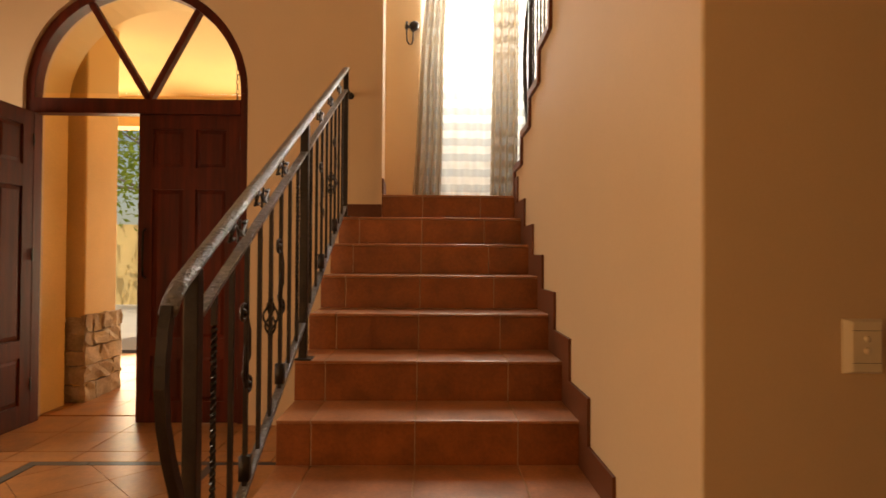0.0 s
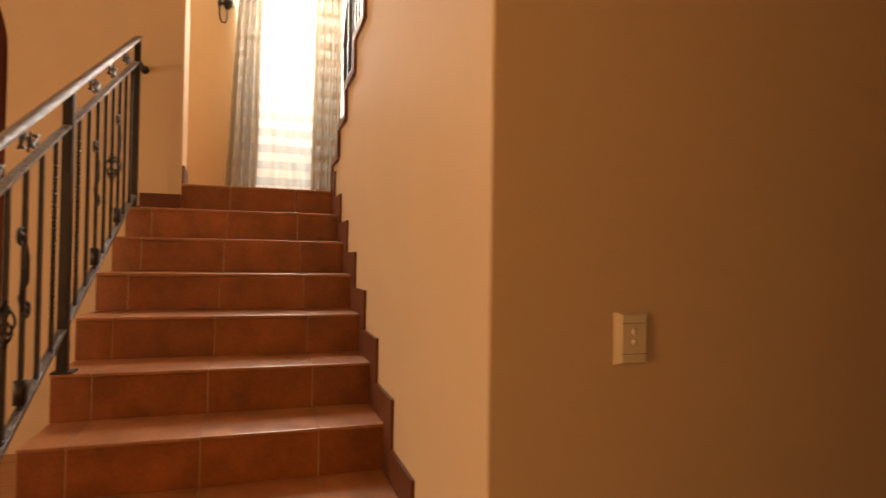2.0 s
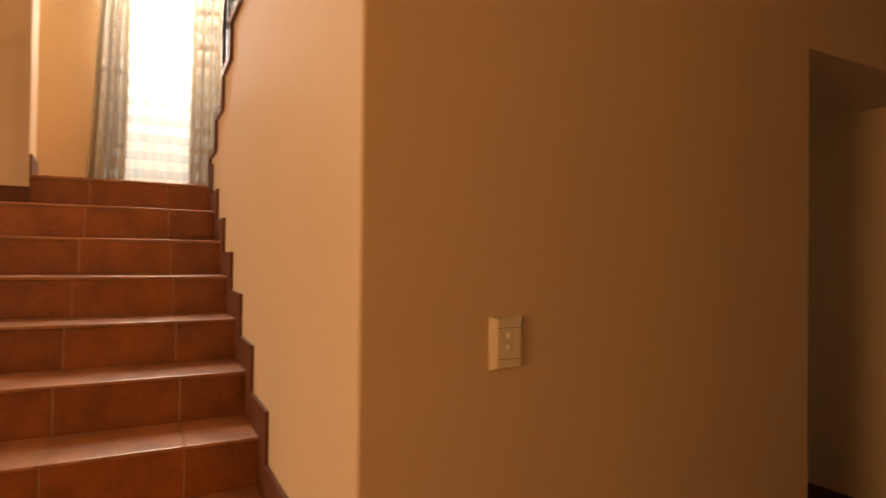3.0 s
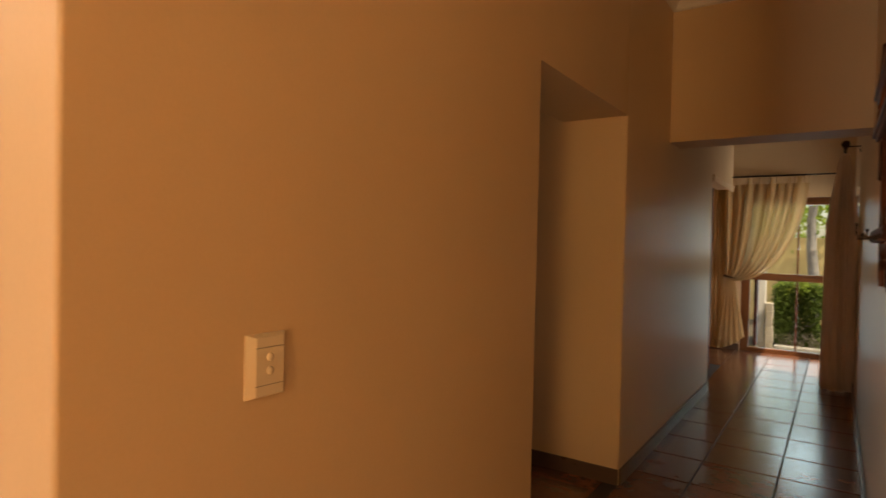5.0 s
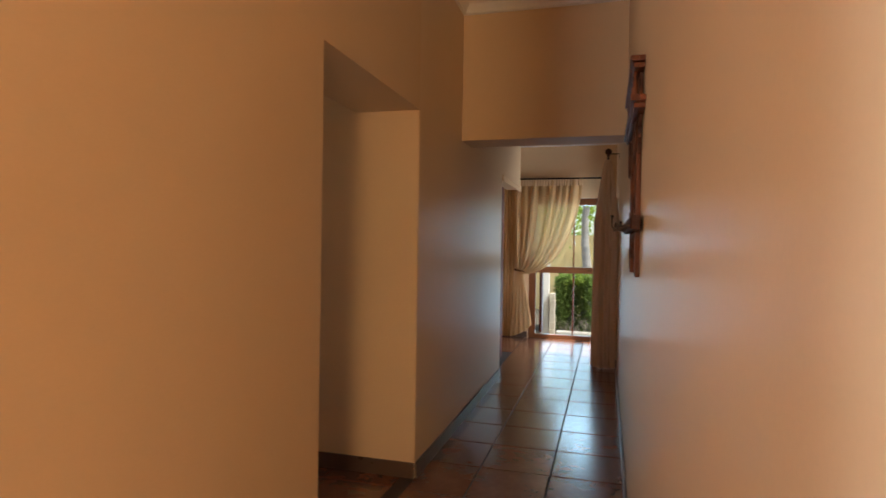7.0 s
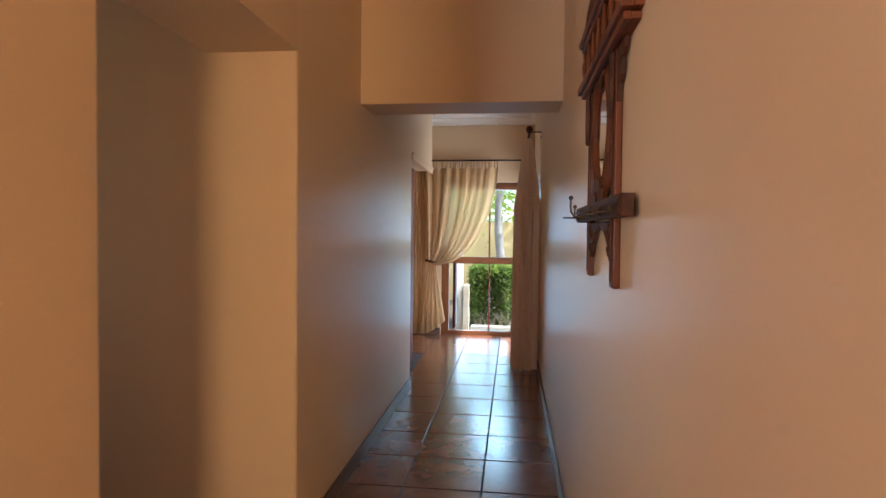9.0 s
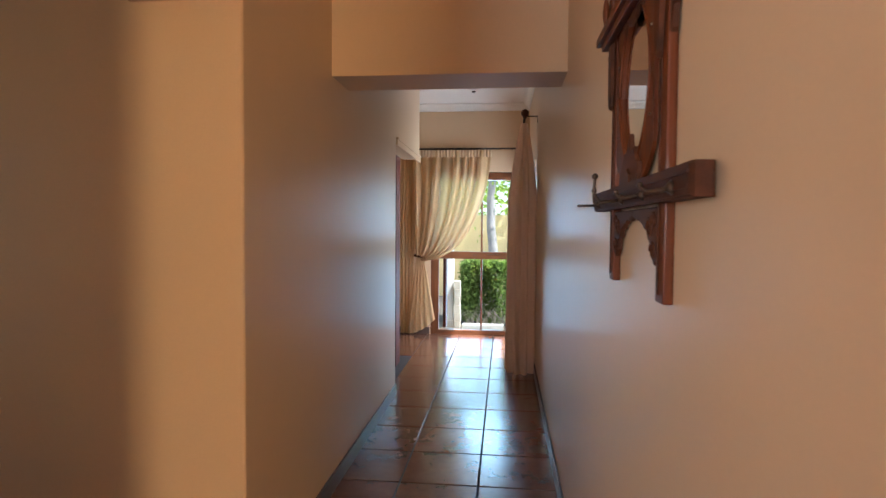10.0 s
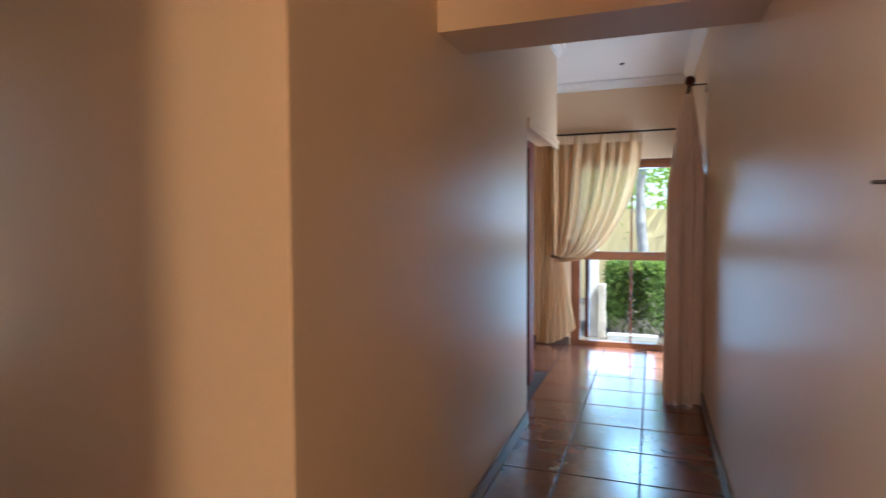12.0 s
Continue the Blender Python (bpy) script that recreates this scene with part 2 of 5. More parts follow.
def tube(bm, pts, r, seg=8, r1=None, square=False):
    """A bar swept along points, round or square; r1: its end radius."""
    pts = [Vector(p) for p in pts]
    rings = []
    n = len(pts)
    seg = 4 if square else seg
    side = None
    for i, p in enumerate(pts):
        d = (pts[min(i + 1, n - 1)] - pts[max(i - 1, 0)]).normalized()
        if side is None:
            side = d.orthogonal().normalized() if not square else (d.cross(Vector((0, 1, 0))).normalized() if abs(d.y) < 0.9 else Vector((1, 0, 0)))
        side = (side - d * side.dot(d)).normalized()
        up = d.cross(side)
        rr = r if r1 is None else r + (r1 - r) * i / (n - 1)
        off = math.pi / 4 if square else 0
        k = 1.414 if square else 1
        rings.append([bm.verts.new(p + (side * math.cos(off + 2 * math.pi * j / seg) + up * math.sin(off + 2 * math.pi * j / seg)) * rr * k) for j in range(seg)])
    for a, b in zip(rings, rings[1:]):
        for j in range(seg):
            bm.faces.new((a[j], a[(j + 1) % seg], b[(j + 1) % seg], b[j]))
    bm.faces.new(list(reversed(rings[0]))), bm.faces.new(rings[-1])
    return bm


def ball(bm, c, r, sx=1, sy=1, sz=1, seg=10):
    bmesh.ops.create_uvsphere(bm, u_segments=seg, v_segments=max(5, seg // 2 + 1), radius=r, matrix=Matrix.Translation(c) @ Matrix.Diagonal((sx, sy, sz, 1)))
    return bm


def structure(name, bm, material, label, category):
    return tagged(finish(name, bm, material), label, category, kind="structure")


def thing(name, at, label, category, group="", kind=""):
    ob = new(name)
    ob.location = at
    ob.empty_display_size = 0.1
    return tagged(ob, label, category, group, kind)


def under(ob, parent):
    """Parts are written in world metres: keep them there under a moved parent."""
    ob.parent = parent
    ob.matrix_parent_inverse = Matrix.Translation(parent.location).inverted()
    return ob


def clip(poly, a, b, c):
    """The part of a flat polygon where a*x + b*y <= c."""
    out = []
    for i, p in enumerate(poly):
        q = poly[(i + 1) % len(poly)]
        dp, dq = a * p[0] + b * p[1] - c, a * q[0] + b * q[1] - c
        if dp <= 0:
            out.append(p)
        if dp * dq < 0:
            s = dp / (dp - dq)
            out.append((p[0] + (q[0] - p[0]) * s, p[1] + (q[1] - p[1]) * s))
    return out

# ---- structure: floors ----
structure("floor", boxes((-3.2, 3.4, -6.5, -1.65, -0.12, -0.006), (-2.4, 3.4, -1.65, 6.3, -0.12, -0.0061), (-1.7, -0.0, 6.0, 6.3, -0.13, -0.0062)), GROUT,
          "dark grout bed under glazed brown floor tiles", "floor")
FLOOR = bpy.data.objects["floor"]

# ---- structure: walls ----
HALL_TOP, PASS_TOP, END_TOP = 5.2, 2.95, 2.72
YS = -1.65          # face of the wall beside the stairs
XD = -2.95          # face of the front door's wall
W = 1.10            # face of the passage's other wall
RISE, RUN = 0.19, 0.314
NOSE = [-1.06 - RUN * (k - 3) for k in range(0, 11)]
LAND = 9 * RISE



def footprint(x0, x1, y0, y1, south=0.0, north=0.0):
    """A wall's plan with its two corners on the x1 side rounded off."""
    pts = [(x0, y0)]
    pts += [(x1 - south + south * math.sin(a), y0 + south - south * math.cos(a)) for a in [math.pi / 2 * i / 6 for i in range(7)]] if south else [(x1, y0)]
    pts += [(x1 - north + north * math.cos(a), y1 - north + north * math.sin(a)) for a in [math.pi / 2 * i / 6 for i in range(7)]] if north else [(x1, y1)]
    return pts + [(x0, y1)]


bm = prism(bmesh.new(), footprint(-0.37, 0, YS, 0, 0.010, 0.010), lambda u, v, w: (u, v, w), (0, 2.0))
prism(bm, footprint(-0.37, 0, YS, 1.09, 0.010), lambda u, v, w: (u, v, w), (2.0, HALL_TOP))
structure("wall_passage_corner", bm, MATT, "cream painted plaster wall with an open side passage", "wall")
bm = boxes((-0.155, -0.0, 3.65, 4.85, 1.93, END_TOP + 0.1))
prism(bm, footprint(-0.15, 0, 1.09, 3.65, 0.010), lambda u, v, w: (u, v, w), (0, 2.0))
box(bm, -0.15, 0, 1.09, 3.65, 2.0, PASS_TOP + 0.1)
structure("wall_passage_left", bm, PAINT, "cream semi-gloss painted plaster passage wall", "wall")
structure("wall_side_passage_far", boxes((-2.2, -0.15, 1.09, 1.25, 0, 2.6)), PAINT, "cream painted plaster wall of a dim side passage", "wall")
structure("wall_side_passage_near", boxes((-2.2, -0.37, -0.16, 0, 0, 2.6)), PAINT, "cream painted plaster wall of a dim side passage", "wall")
# The opening is out of view, added to let light into the side passage.
structure("wall_side_passage_end", boxes((-2.35, -2.2, -0.16, 0.2, 0, 2.6), (-2.35, -2.2, 0.9, 1.25, 0, 2.6), (-2.35, -2.2, 0.2, 0.9, 0, 0.6), (-2.35, -2.2, 0.2, 0.9, 2.0, 2.6)), PAINT, "cream painted plaster wall with a small opening added for light", "wall")
structure("ceiling_side_passage", boxes((-2.2, -0.37, 0, 1.09, 2.5, 2.6)), WHITE, "white plaster ceiling of the side passage", "ceiling")
structure("wall_passage_right", boxes((W, W + 0.15, -1.75, 4.75, 0, PASS_TOP + 0.1), (W, W + 0.15, 4.75, 6.02, 1.92, PASS_TOP), (W, W + 0.15, 6.02, 6.35, 0, PASS_TOP),
          (W + 0.0, W + 0.15, 4.75, 6.02, 0, 0.05)), PAINT, "cream semi-gloss painted plaster wall", "wall")
structure("beam", boxes((0, W, 2.035, 2.33, 2.0, PASS_TOP + 0.1)), MATT, "cream plastered beam across the passage", "beam")
structure("ceiling_passage", boxes((0, W, YS, 2.035, PASS_TOP, PASS_TOP + 0.1)), WHITE, "white plaster ceiling over the passage", "ceiling")
structure("ceiling_end", boxes((-1.6, W, 2.33, 6.15, END_TOP, END_TOP + 0.1)), WHITE, "white plaster ceiling with a cove cornice", "ceiling")
structure("wall_end_left", boxes((-1.6, -0.30, 4.69, 4.8, 0, END_TOP), (-1.72, -1.6, 4.69, 6.35, 0, END_TOP), (-0.35, -0.30, 3.65, 4.69, 0, END_TOP),
          (-0.30, -0.155, 3.65, 4.69, 1.95, 2.4)), PAINT, "cream painted plaster wall round a side door", "wall")
structure("wall_window", boxes((-1.6, -0.05, 6.15, 6.35, 0, END_TOP), (-0.05, W, 6.15, 6.35, 1.93, END_TOP)), PAINT, "cream painted plaster wall above a tall window", "wall")
structure("wall_over_passage", boxes((0, W + 0.15, YS - 0.1, YS, PASS_TOP + 0.05, HALL_TOP)), MATT, "cream painted plaster wall above the passage mouth", "wall")
structure("wall_hall_north", boxes((W + 0.15, 3.4, -1.75, -1.6, 0, HALL_TOP), (W, W + 0.15, -1.75, -1.65, 3.06, HALL_TOP)), MATT, "cream painted plaster hall wall", "wall")
# Openings in the east and south walls are added out of view for lamps.
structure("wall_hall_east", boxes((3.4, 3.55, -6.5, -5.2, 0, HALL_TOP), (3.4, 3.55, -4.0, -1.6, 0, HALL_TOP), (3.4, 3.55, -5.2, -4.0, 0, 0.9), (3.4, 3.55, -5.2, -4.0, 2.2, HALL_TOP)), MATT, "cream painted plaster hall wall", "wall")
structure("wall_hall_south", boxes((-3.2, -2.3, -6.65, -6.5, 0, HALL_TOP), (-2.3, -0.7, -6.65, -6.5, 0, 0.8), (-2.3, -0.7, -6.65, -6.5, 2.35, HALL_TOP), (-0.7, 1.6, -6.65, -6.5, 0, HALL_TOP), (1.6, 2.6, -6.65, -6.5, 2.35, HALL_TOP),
          (1.6, 2.6, -6.65, -6.5, 0, 0.06), (2.6, 3.55, -6.65, -6.5, 0, HALL_TOP)), MATT, "cream painted plaster hall wall with two openings added for light", "wall")
structure("ceiling_hall", boxes((-4.7, 3.55, -6.65, -0.3, HALL_TOP, HALL_TOP + 0.12)), WHITE, "white plaster ceiling high over the hall", "ceiling")
structure("wall_stair_back", boxes((-4.65, -0.37, -0.45, -0.3, 0, HALL_TOP)), MATT, "cream painted plaster wall behind the upper flight", "wall")
structure("wall_landing", boxes((-4.65, -4.5, -3.4, -2.4, 0, HALL_TOP), (-4.65, -4.5, -1.15, -0.45, 0, HALL_TOP), (-4.65, -4.5, -2.4, -1.15, 0, 1.85), (-4.65, -4.5, -2.4, -1.15, 5.0, HALL_TOP)),
          MATT, "cream painted plaster landing wall with a tall window", "wall")
structure("wall_landing_side", boxes((-4.65, -3.2, -3.55, -3.4, 0, HALL_TOP)), MATT, "cream painted plaster landing wall", "wall")

# the wall beside the stairs, its top stepped along the upper flight
UP_X = lambda k: -2.96 + RUN * k
UP_Z = lambda k: LAND + RISE * (k + 1)
pts = [(UP_X(0), 0)]
for k in range(0, 9):
    x0, x1 = UP_X(k), min(UP_X(k + 1), -0.37)
    if x0 < x1:
        pts += [(x0, UP_Z(k) + 0.02), (x1, UP_Z(k) + 0.02)]
pts.append((-0.37, 0))
bm = prism(bmesh.new(), pts, lambda u, v, w: (u, w, v), (YS, YS + 0.12))
structure("wall_stair", bm, MATT, "cream plaster wall with a stepped top beside the stairs", "wall")

# the front door's wall with its round-headed opening
DY0, DY1, SPRING = -5.29, -3.645, 2.41
DC, DR = (DY0 + DY1) / 2, (DY1 - DY0) / 2
bm = boxes((XD - 0.25, XD, -6.5, DY0, 0, HALL_TOP), (XD - 0.25, XD, DY1, -2.65, 0, HALL_TOP))
arc = [(DC - DR * math.cos(math.pi * i / 28), SPRING + 0.05 + DR * math.sin(math.pi * i / 28)) for i in range(29)]
arc = [(DY0, SPRING)] + arc + [(DY1, SPRING)]
for (ya, za), (yb, zb) in zip(arc[1:-1], arc[2:-1]):
    prism(bm, [(ya, za), (yb, zb), (yb, HALL_TOP), (ya, HALL_TOP)], lambda u, v, w: (w, u, v), (XD - 0.25, XD))
structure("wall_front_door", bm, MATT, "cream painted plaster wall round an arched front door", "wall")

# cornices
def cornice(name, runs, top):
    bm = bmesh.new()
    prof = [(0, 0), (0.075, 0), (0.075, -0.014), (0.05, -0.022), (0.026, -0.05), (0.018, -0.072), (0, -0.08)]
    for (x0, y0), (x1, y1), (nx, ny) in runs:
        a = [bm.verts.new((x0 + nx * d, y0 + ny * d, top + h)) for d, h in prof]
        b = [bm.verts.new((x1 + nx * d, y1 + ny * d, top + h)) for d, h in prof]
        for i in range(len(prof)):
            j = (i + 1) % len(prof)
            bm.faces.new((a[i], a[j], b[j], b[i]))
        bm.faces.new(a), bm.faces.new(list(reversed(b)))
    return structure(name, bm, WHITE, "white moulded plaster cornice", "cornice")


cornice("trim_cornice_passage", [((0.002, 2.033), (W - 0.002, 2.033), (0, -1)), ((0.002, YS), (0.002, 2.03), (1, 0)), ((W - 0.002, YS), (W - 0.002, 2.03), (-1, 0))], PASS_TOP - 0.002)
cornice("trim_cornice_end", [((-1.59, 6.148), (W - 0.002, 6.148), (0, -1)), ((W - 0.002, 2.34), (W - 0.002, 6.14), (-1, 0)), ((0.002, 2.34), (0.002, 4.85), (1, 0))], END_TOP - 0.002)
structure("trim_header", boxes((-0.006, 0.012, 3.66, 4.852, 1.90, 1.945), (-0.004, 0.02, 3.655, 4.856, 1.945, 1.96)), PAINT, "cream painted moulding under the header", "trim")

# skirtings of the passage
def skirting(name, x0, x1, y0, y1):
    bm = boxes((x0, x1, y0, y1, 0, 0.085), bevel=0.004)
    return structure(name, bm, BASEM, "dark brown glossy skirting board", "baseboard")


skirting("baseboard_left", 0.0005, 0.013, 1.09, 3.65)
skirting("baseboard_left_near", 0.0005, 0.013, YS, -0.0)
skirting("baseboard_jamb", -2.2, 0.0, 1.077, 1.0895)
skirting("baseboard_right", W - 0.013, W - 0.0005, -1.75, 4.75)
skirting("baseboard_window", -1.6, -0.06, 6.137, 6.1495)
skirting("baseboard_end", -0.155, -0.0, 3.651, 3.663)

# ---- stairs ----
stairs = thing("staircase", (-1.5, -2.2, 0), "straight flight of stairs clad in terracotta tiles", "stairs", kind="structure")
bm = bmesh.new()
for k in range(1, 10):
    x_back = NOSE[9] if k < 9 else -2.96
    box(bm, -4.5 if k == 9 else NOSE[9] - 0.3, NOSE[k] - 0.0145, -2.915 if k < 9 else -3.4, YS if k < 9 else YS + 0.0, 0 if k == 1 else RISE * (k - 1), RISE * k - 0.003)
under(finish("core", bm, GROUT_L), stairs)
JOINT = [-2.92, -2.775, -2.345, -1.915, -1.652]
def slab(name, x0, x1, y0, y1, z0, z1, mat, parent, b=0.003):
    bm = bmesh.new()
    box(bm, x0, x1, y0, y1, z0, z1, bevel=b)
    return under(finish(name, bm, mat), parent)


for k in range(1, 10):
    left = -2.652 if k == 9 else -2.92
    edges = [left] + [j for j in JOINT[1:] if j > left + 0.05]
    for y0, y1 in zip(edges, edges[1:]):
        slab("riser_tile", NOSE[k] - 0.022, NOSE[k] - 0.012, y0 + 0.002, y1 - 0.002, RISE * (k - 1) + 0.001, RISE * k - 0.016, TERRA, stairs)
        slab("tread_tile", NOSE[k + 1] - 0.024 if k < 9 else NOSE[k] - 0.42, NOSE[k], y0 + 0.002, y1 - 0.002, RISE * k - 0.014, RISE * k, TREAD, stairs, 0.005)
for i in range(1, 4):
    for j in range(4):
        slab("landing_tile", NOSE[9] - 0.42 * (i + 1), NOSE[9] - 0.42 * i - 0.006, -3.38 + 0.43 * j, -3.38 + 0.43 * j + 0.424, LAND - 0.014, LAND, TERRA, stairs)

# stepped skirting along the stair wall
skirt = thing("stair_skirting", (-1.5, YS, 0), "stepped brown tile skirting beside the stairs", "skirting", kind="structure")
for k in range(0, 10):
    z0 = RISE * k
    xa = NOSE[k] if k else -0.05
    xb = NOSE[k + 1] if k < 9 else NOSE[9] - 0.05
    pts = [(xa + 0.13, z0 - 0.02 if k else 0.0), (xa + 0.13, z0 + 0.125), (xb + 0.135, z0 + 0.125), (xb + 0.135, z0 + 0.0), (xb, z0), (xa, z0)] if k else [(-0.0, 0), (-0.0, 0.11), (NOSE[1] + 0.132, 0.11), (NOSE[1] + 0.132, 0)]
    if k:
        pts = [(xa + 0.13, z0 - RISE + 0.125), (xa + 0.13, z0 + 0.125), (xb + 0.002, z0 + 0.1245), (xb + 0.002, z0 + 0.001), (xa + 0.001, z0 + 0.001), (xa + 0.001, z0 - RISE + 0.125)]
    bm = prism(bmesh.new(), pts, lambda u, v, w: (u, w, v), (YS - 0.013, YS - 0.0005))
    under(finish("skirting_tile", bm, SKIRT), skirt)
bm = boxes((XD + 0.0005, XD + 0.013, -2.9, -2.65, RISE * 8 + 0.001, RISE * 8 + 0.115))
under(finish("skirting_tile", bm, SKIRT), skirt)
bm = prism(bmesh.new(), [(XD + 0.0, LAND + 0.001), (XD + 0.0, LAND + 0.12), (XD - 0.25, LAND + 0.10), (XD - 0.25, LAND + 0.001)], lambda u, v, w: (u, w, v), (-2.6495, -2.637))
under(finish("skirting_tile", bm, SKIRT), skirt)

# upper flight behind the wall
upper = thing("upper_flight", (-1.5, -1, LAND), "upper flight of terracotta stairs behind a stepped wall", "stairs", kind="structure")
bm = bmesh.new()
for k in range(0, 9):
    x0 = UP_X(k) + 0.0
    box(bm, x0, min(x0 + RUN, -0.372), -1.53, -0.45, LAND - 0.4 if k == 0 else UP_Z(k) - 0.55, UP_Z(k) - 0.0)
under(finish("steps", bm, TERRA), upper)
bm = boxes((-4.5, -2.96, YS, -0.45, LAND - 0.2, LAND))
under(finish("landing_slab", bm, TERRA), upper)
for k in range(0, 8):
    x0, z = UP_X(k), UP_Z(k) + 0.02
    pts = [(x0 - 0.012, z - RISE - 0.03), (x0 - 0.012, z + 0.012), (x0 + RUN - 0.012, z + 0.012), (x0 + RUN - 0.012, z - 0.035), (x0 + 0.03, z - 0.035), (x0 + 0.03, z - RISE - 0.03)]
    bm = prism(bmesh.new(), pts, lambda u, v, w: (u, w, v), (YS - 0.02, YS - 0.0005))
    under(finish("capping_tile", bm, SKIRT), upper)
    bm = boxes((x0 - 0.012, x0 + RUN - 0.013, YS, YS + 0.13, z + 0.0005, z + 0.0125))
    under(finish("capping_tile", bm, SKIRT), upper)

# ---- switch ----
sw = thing("light_switch", (0, -1.2715, 1.046), "cream plastic wall switch with two round rockers", "light switch")
bm = bmesh.new()
rim = []
for x, g in ((0.0004, 0.0), (0.006, 0.001), (0.0165, 0.0145), (0.018, 0.018)):
    y0, y1, z0, z1 = -1.3195 + g, -1.2255 - 0.6 * g, 0.982 + 0.35 * g, 1.110 - 0.35 * g
    rim.append([bm.verts.new((x, y, z)) for y, z in ((y0, z0), (y1, z0), (y1, z1), (y0, z1))])
for lo, hi in zip(rim, rim[1:]):
    for q in range(4):
        bm.faces.new((lo[q], lo[(q + 1) % 4], hi[(q + 1) % 4], hi[q]))
bm.faces.new(rim[-1]), bm.faces.new(list(reversed(rim[0])))
under(finish("plate", bm, PLATE), sw)
under(finish("insert", boxes((0.0175, 0.0186, -1.304, -1.238, 1.0095, 1.0825), bevel=0.0004), PLATE), sw)
for z in (1.037, 1.064):
    under(finish("rocker", ball(bmesh.new(), (0.0186, -1.271, z), 0.0088, 0.6, 1, 1, 14), PLATE, smooth=True), sw)
for z in (1.0078, 1.0832):
    under(finish("seam", boxes((0.0178, 0.0183, -1.305, -1.237, z, z + 0.0011)), BRASS, label="thin dark seam"), sw)

# ---- stair railing ----
YR = -2.885
railing = thing("stair_railing", (-1.4, YR, 0), "dark wrought iron stair railing with hammered handrail and scrolls", "railing")
hand_z = lambda d: 1.195 + 0.522 * (d - 1.415)
low_z = lambda d: hand_z(d) - 0.14
bot_z = lambda d: 0.474 + 0.518 * (d - 1.845)
RP = lambda d, z, o=0.0: (1.325 - d, YR + o, z)


def rail_part(name, bm, mat=None, parent=None, smooth=False, label=""):
    ob = under(finish(name, bm, mat or IRON, smooth=smooth, label=label), railing)
    if parent:
        ob.parent, ob.matrix_parent_inverse = parent, Matrix.Identity(4)
    return ob


# handrail: a wide hammered flat bar, then its curl down to the floor
bm = bmesh.new()
prof = [(-0.023, 0), (-0.018, 0.011), (0, 0.014), (0.018, 0.011), (0.023, 0), (0.018, -0.009), (-0.018, -0.009)]
line = [(1.322, 1.115), (1.345, 1.147), (1.375, 1.172)] + [(1.415 + 2.64 * i / 90, hand_z(1.415 + 2.64 * i / 90)) for i in range(91)]
rings = []
for i, (d, z) in enumerate(line):
    jit = [0.0022 * noise.noise(Vector((d * 55, q * 3.1, z * 55))) for q in range(7)]
    rings.append([bm.verts.new(RP(d, z + h + jit[q], o)) for q, (o, h) in enumerate(prof)])
for a, b in zip(rings, rings[1:]):
    for q in range(7):
        bm.faces.new((a[q], b[q], b[(q + 1) % 7], a[(q + 1) % 7]))
bm.faces.new(rings[0]), bm.faces.new(list(reversed(rings[-1])))
rail_part("handrail", bm, HAMMER, smooth=True)
bm = tube(bmesh.new(), [RP(d, z) for d, z in ((1.325, 1.13), (1.310, 1.08), (1.298, 1.00), (1.296, 0.95), (1.308, 0.86), (1.335, 0.78), (1.375, 0.69), (1.415, 0.58), (1.44, 0.45), (1.45, 0.25), (1.45, 0.0))], 0.0125, square=True)
rail_part("handrail_curl", bm, IRON)
bm = bmesh.new()
a, b = 1.49, 4.0
prism(bm, [(a, low_z(a) - 0.006), (a, low_z(a) + 0.006), (b, low_z(b) + 0.006), (b, low_z(b) - 0.006)], lambda u, v, w: RP(u, v, w), (-0.016, 0.016))
rail_part("upper_bar", bm, HAMMER)
bm = bmesh.new()
a = 1.50
prism(bm, [(a, bot_z(a) - 0.006), (a, bot_z(a) + 0.006), (b, bot_z(b) + 0.006), (b, bot_z(b) - 0.006)], lambda u, v, w: RP(u, v, w), (-0.016, 0.016))
rail_part("lower_bar", bm, HAMMER)
for d, foot, wd in ((1.465, 0.0, 0.0185), (2.74, 0.76, 0.019), (4.03, 1.52, 0.017)):
    p = RP(d, 0)
    bm = bmesh.new()
    box(bm, p[0] - wd, p[0] + wd, YR - wd, YR + wd, foot + 0.006, hand_z(d) - 0.006, bevel=0.003)
    rail_part("post", bm)
    bm = bmesh.new()
    box(bm, p[0] - 0.045, p[0] + 0.045, YR - 0.03, YR + 0.045, foot + 0.0005, foot + 0.008, bevel=0.002)
    rail_part("base_plate", bm)
# stay to the wall
bm = tube(bmesh.new(), [RP(4.03, 2.44), RP(4.27, 2.44)], 0.011, 8)
tube(bm, [RP(4.26, 2.44), RP(4.274, 2.44)], 0.026, 12)
rail_part("wall_stay", bm)


def twisted(bm, p, z0, z1, r, turns):
    n = 40
    rings = []
    for i in range(n + 1):
        z, a = z0 + (z1 - z0) * i / n, 2 * math.pi * turns * i / n
        rings.append([bm.verts.new((p[0] + r * 1.35 * math.cos(a + q * math.pi / 2), p[1] + r * 1.35 * math.sin(a + q * math.pi / 2), z)) for q in range(4)])
    for a, b in zip(rings, rings[1:]):
        for q in range(4):
            bm.faces.new((a[q], a[(q + 1) % 4], b[(q + 1) % 4], b[q]))
    return bm


def spiral(bm, c, r, start, turns, sgn, rad=0.006):
    """A scroll of flat iron in the railing's plane, curling in on its centre."""
    pts = []
    for i in range(22):
        s = i / 21
        a = start + sgn * 2 * math.pi * turns * s
        rr = r * (1 - 0.72 * s)
        pts.append((c[0] + rr * math.cos(a), c[1], c[2] + rr * math.sin(a)))
    return tube(bm, pts, rad, 6)


def on_bar(name, bm, bar):
    """An ornament forged onto one baluster."""
    return finish(name, bm, IRON, bar, smooth=True)


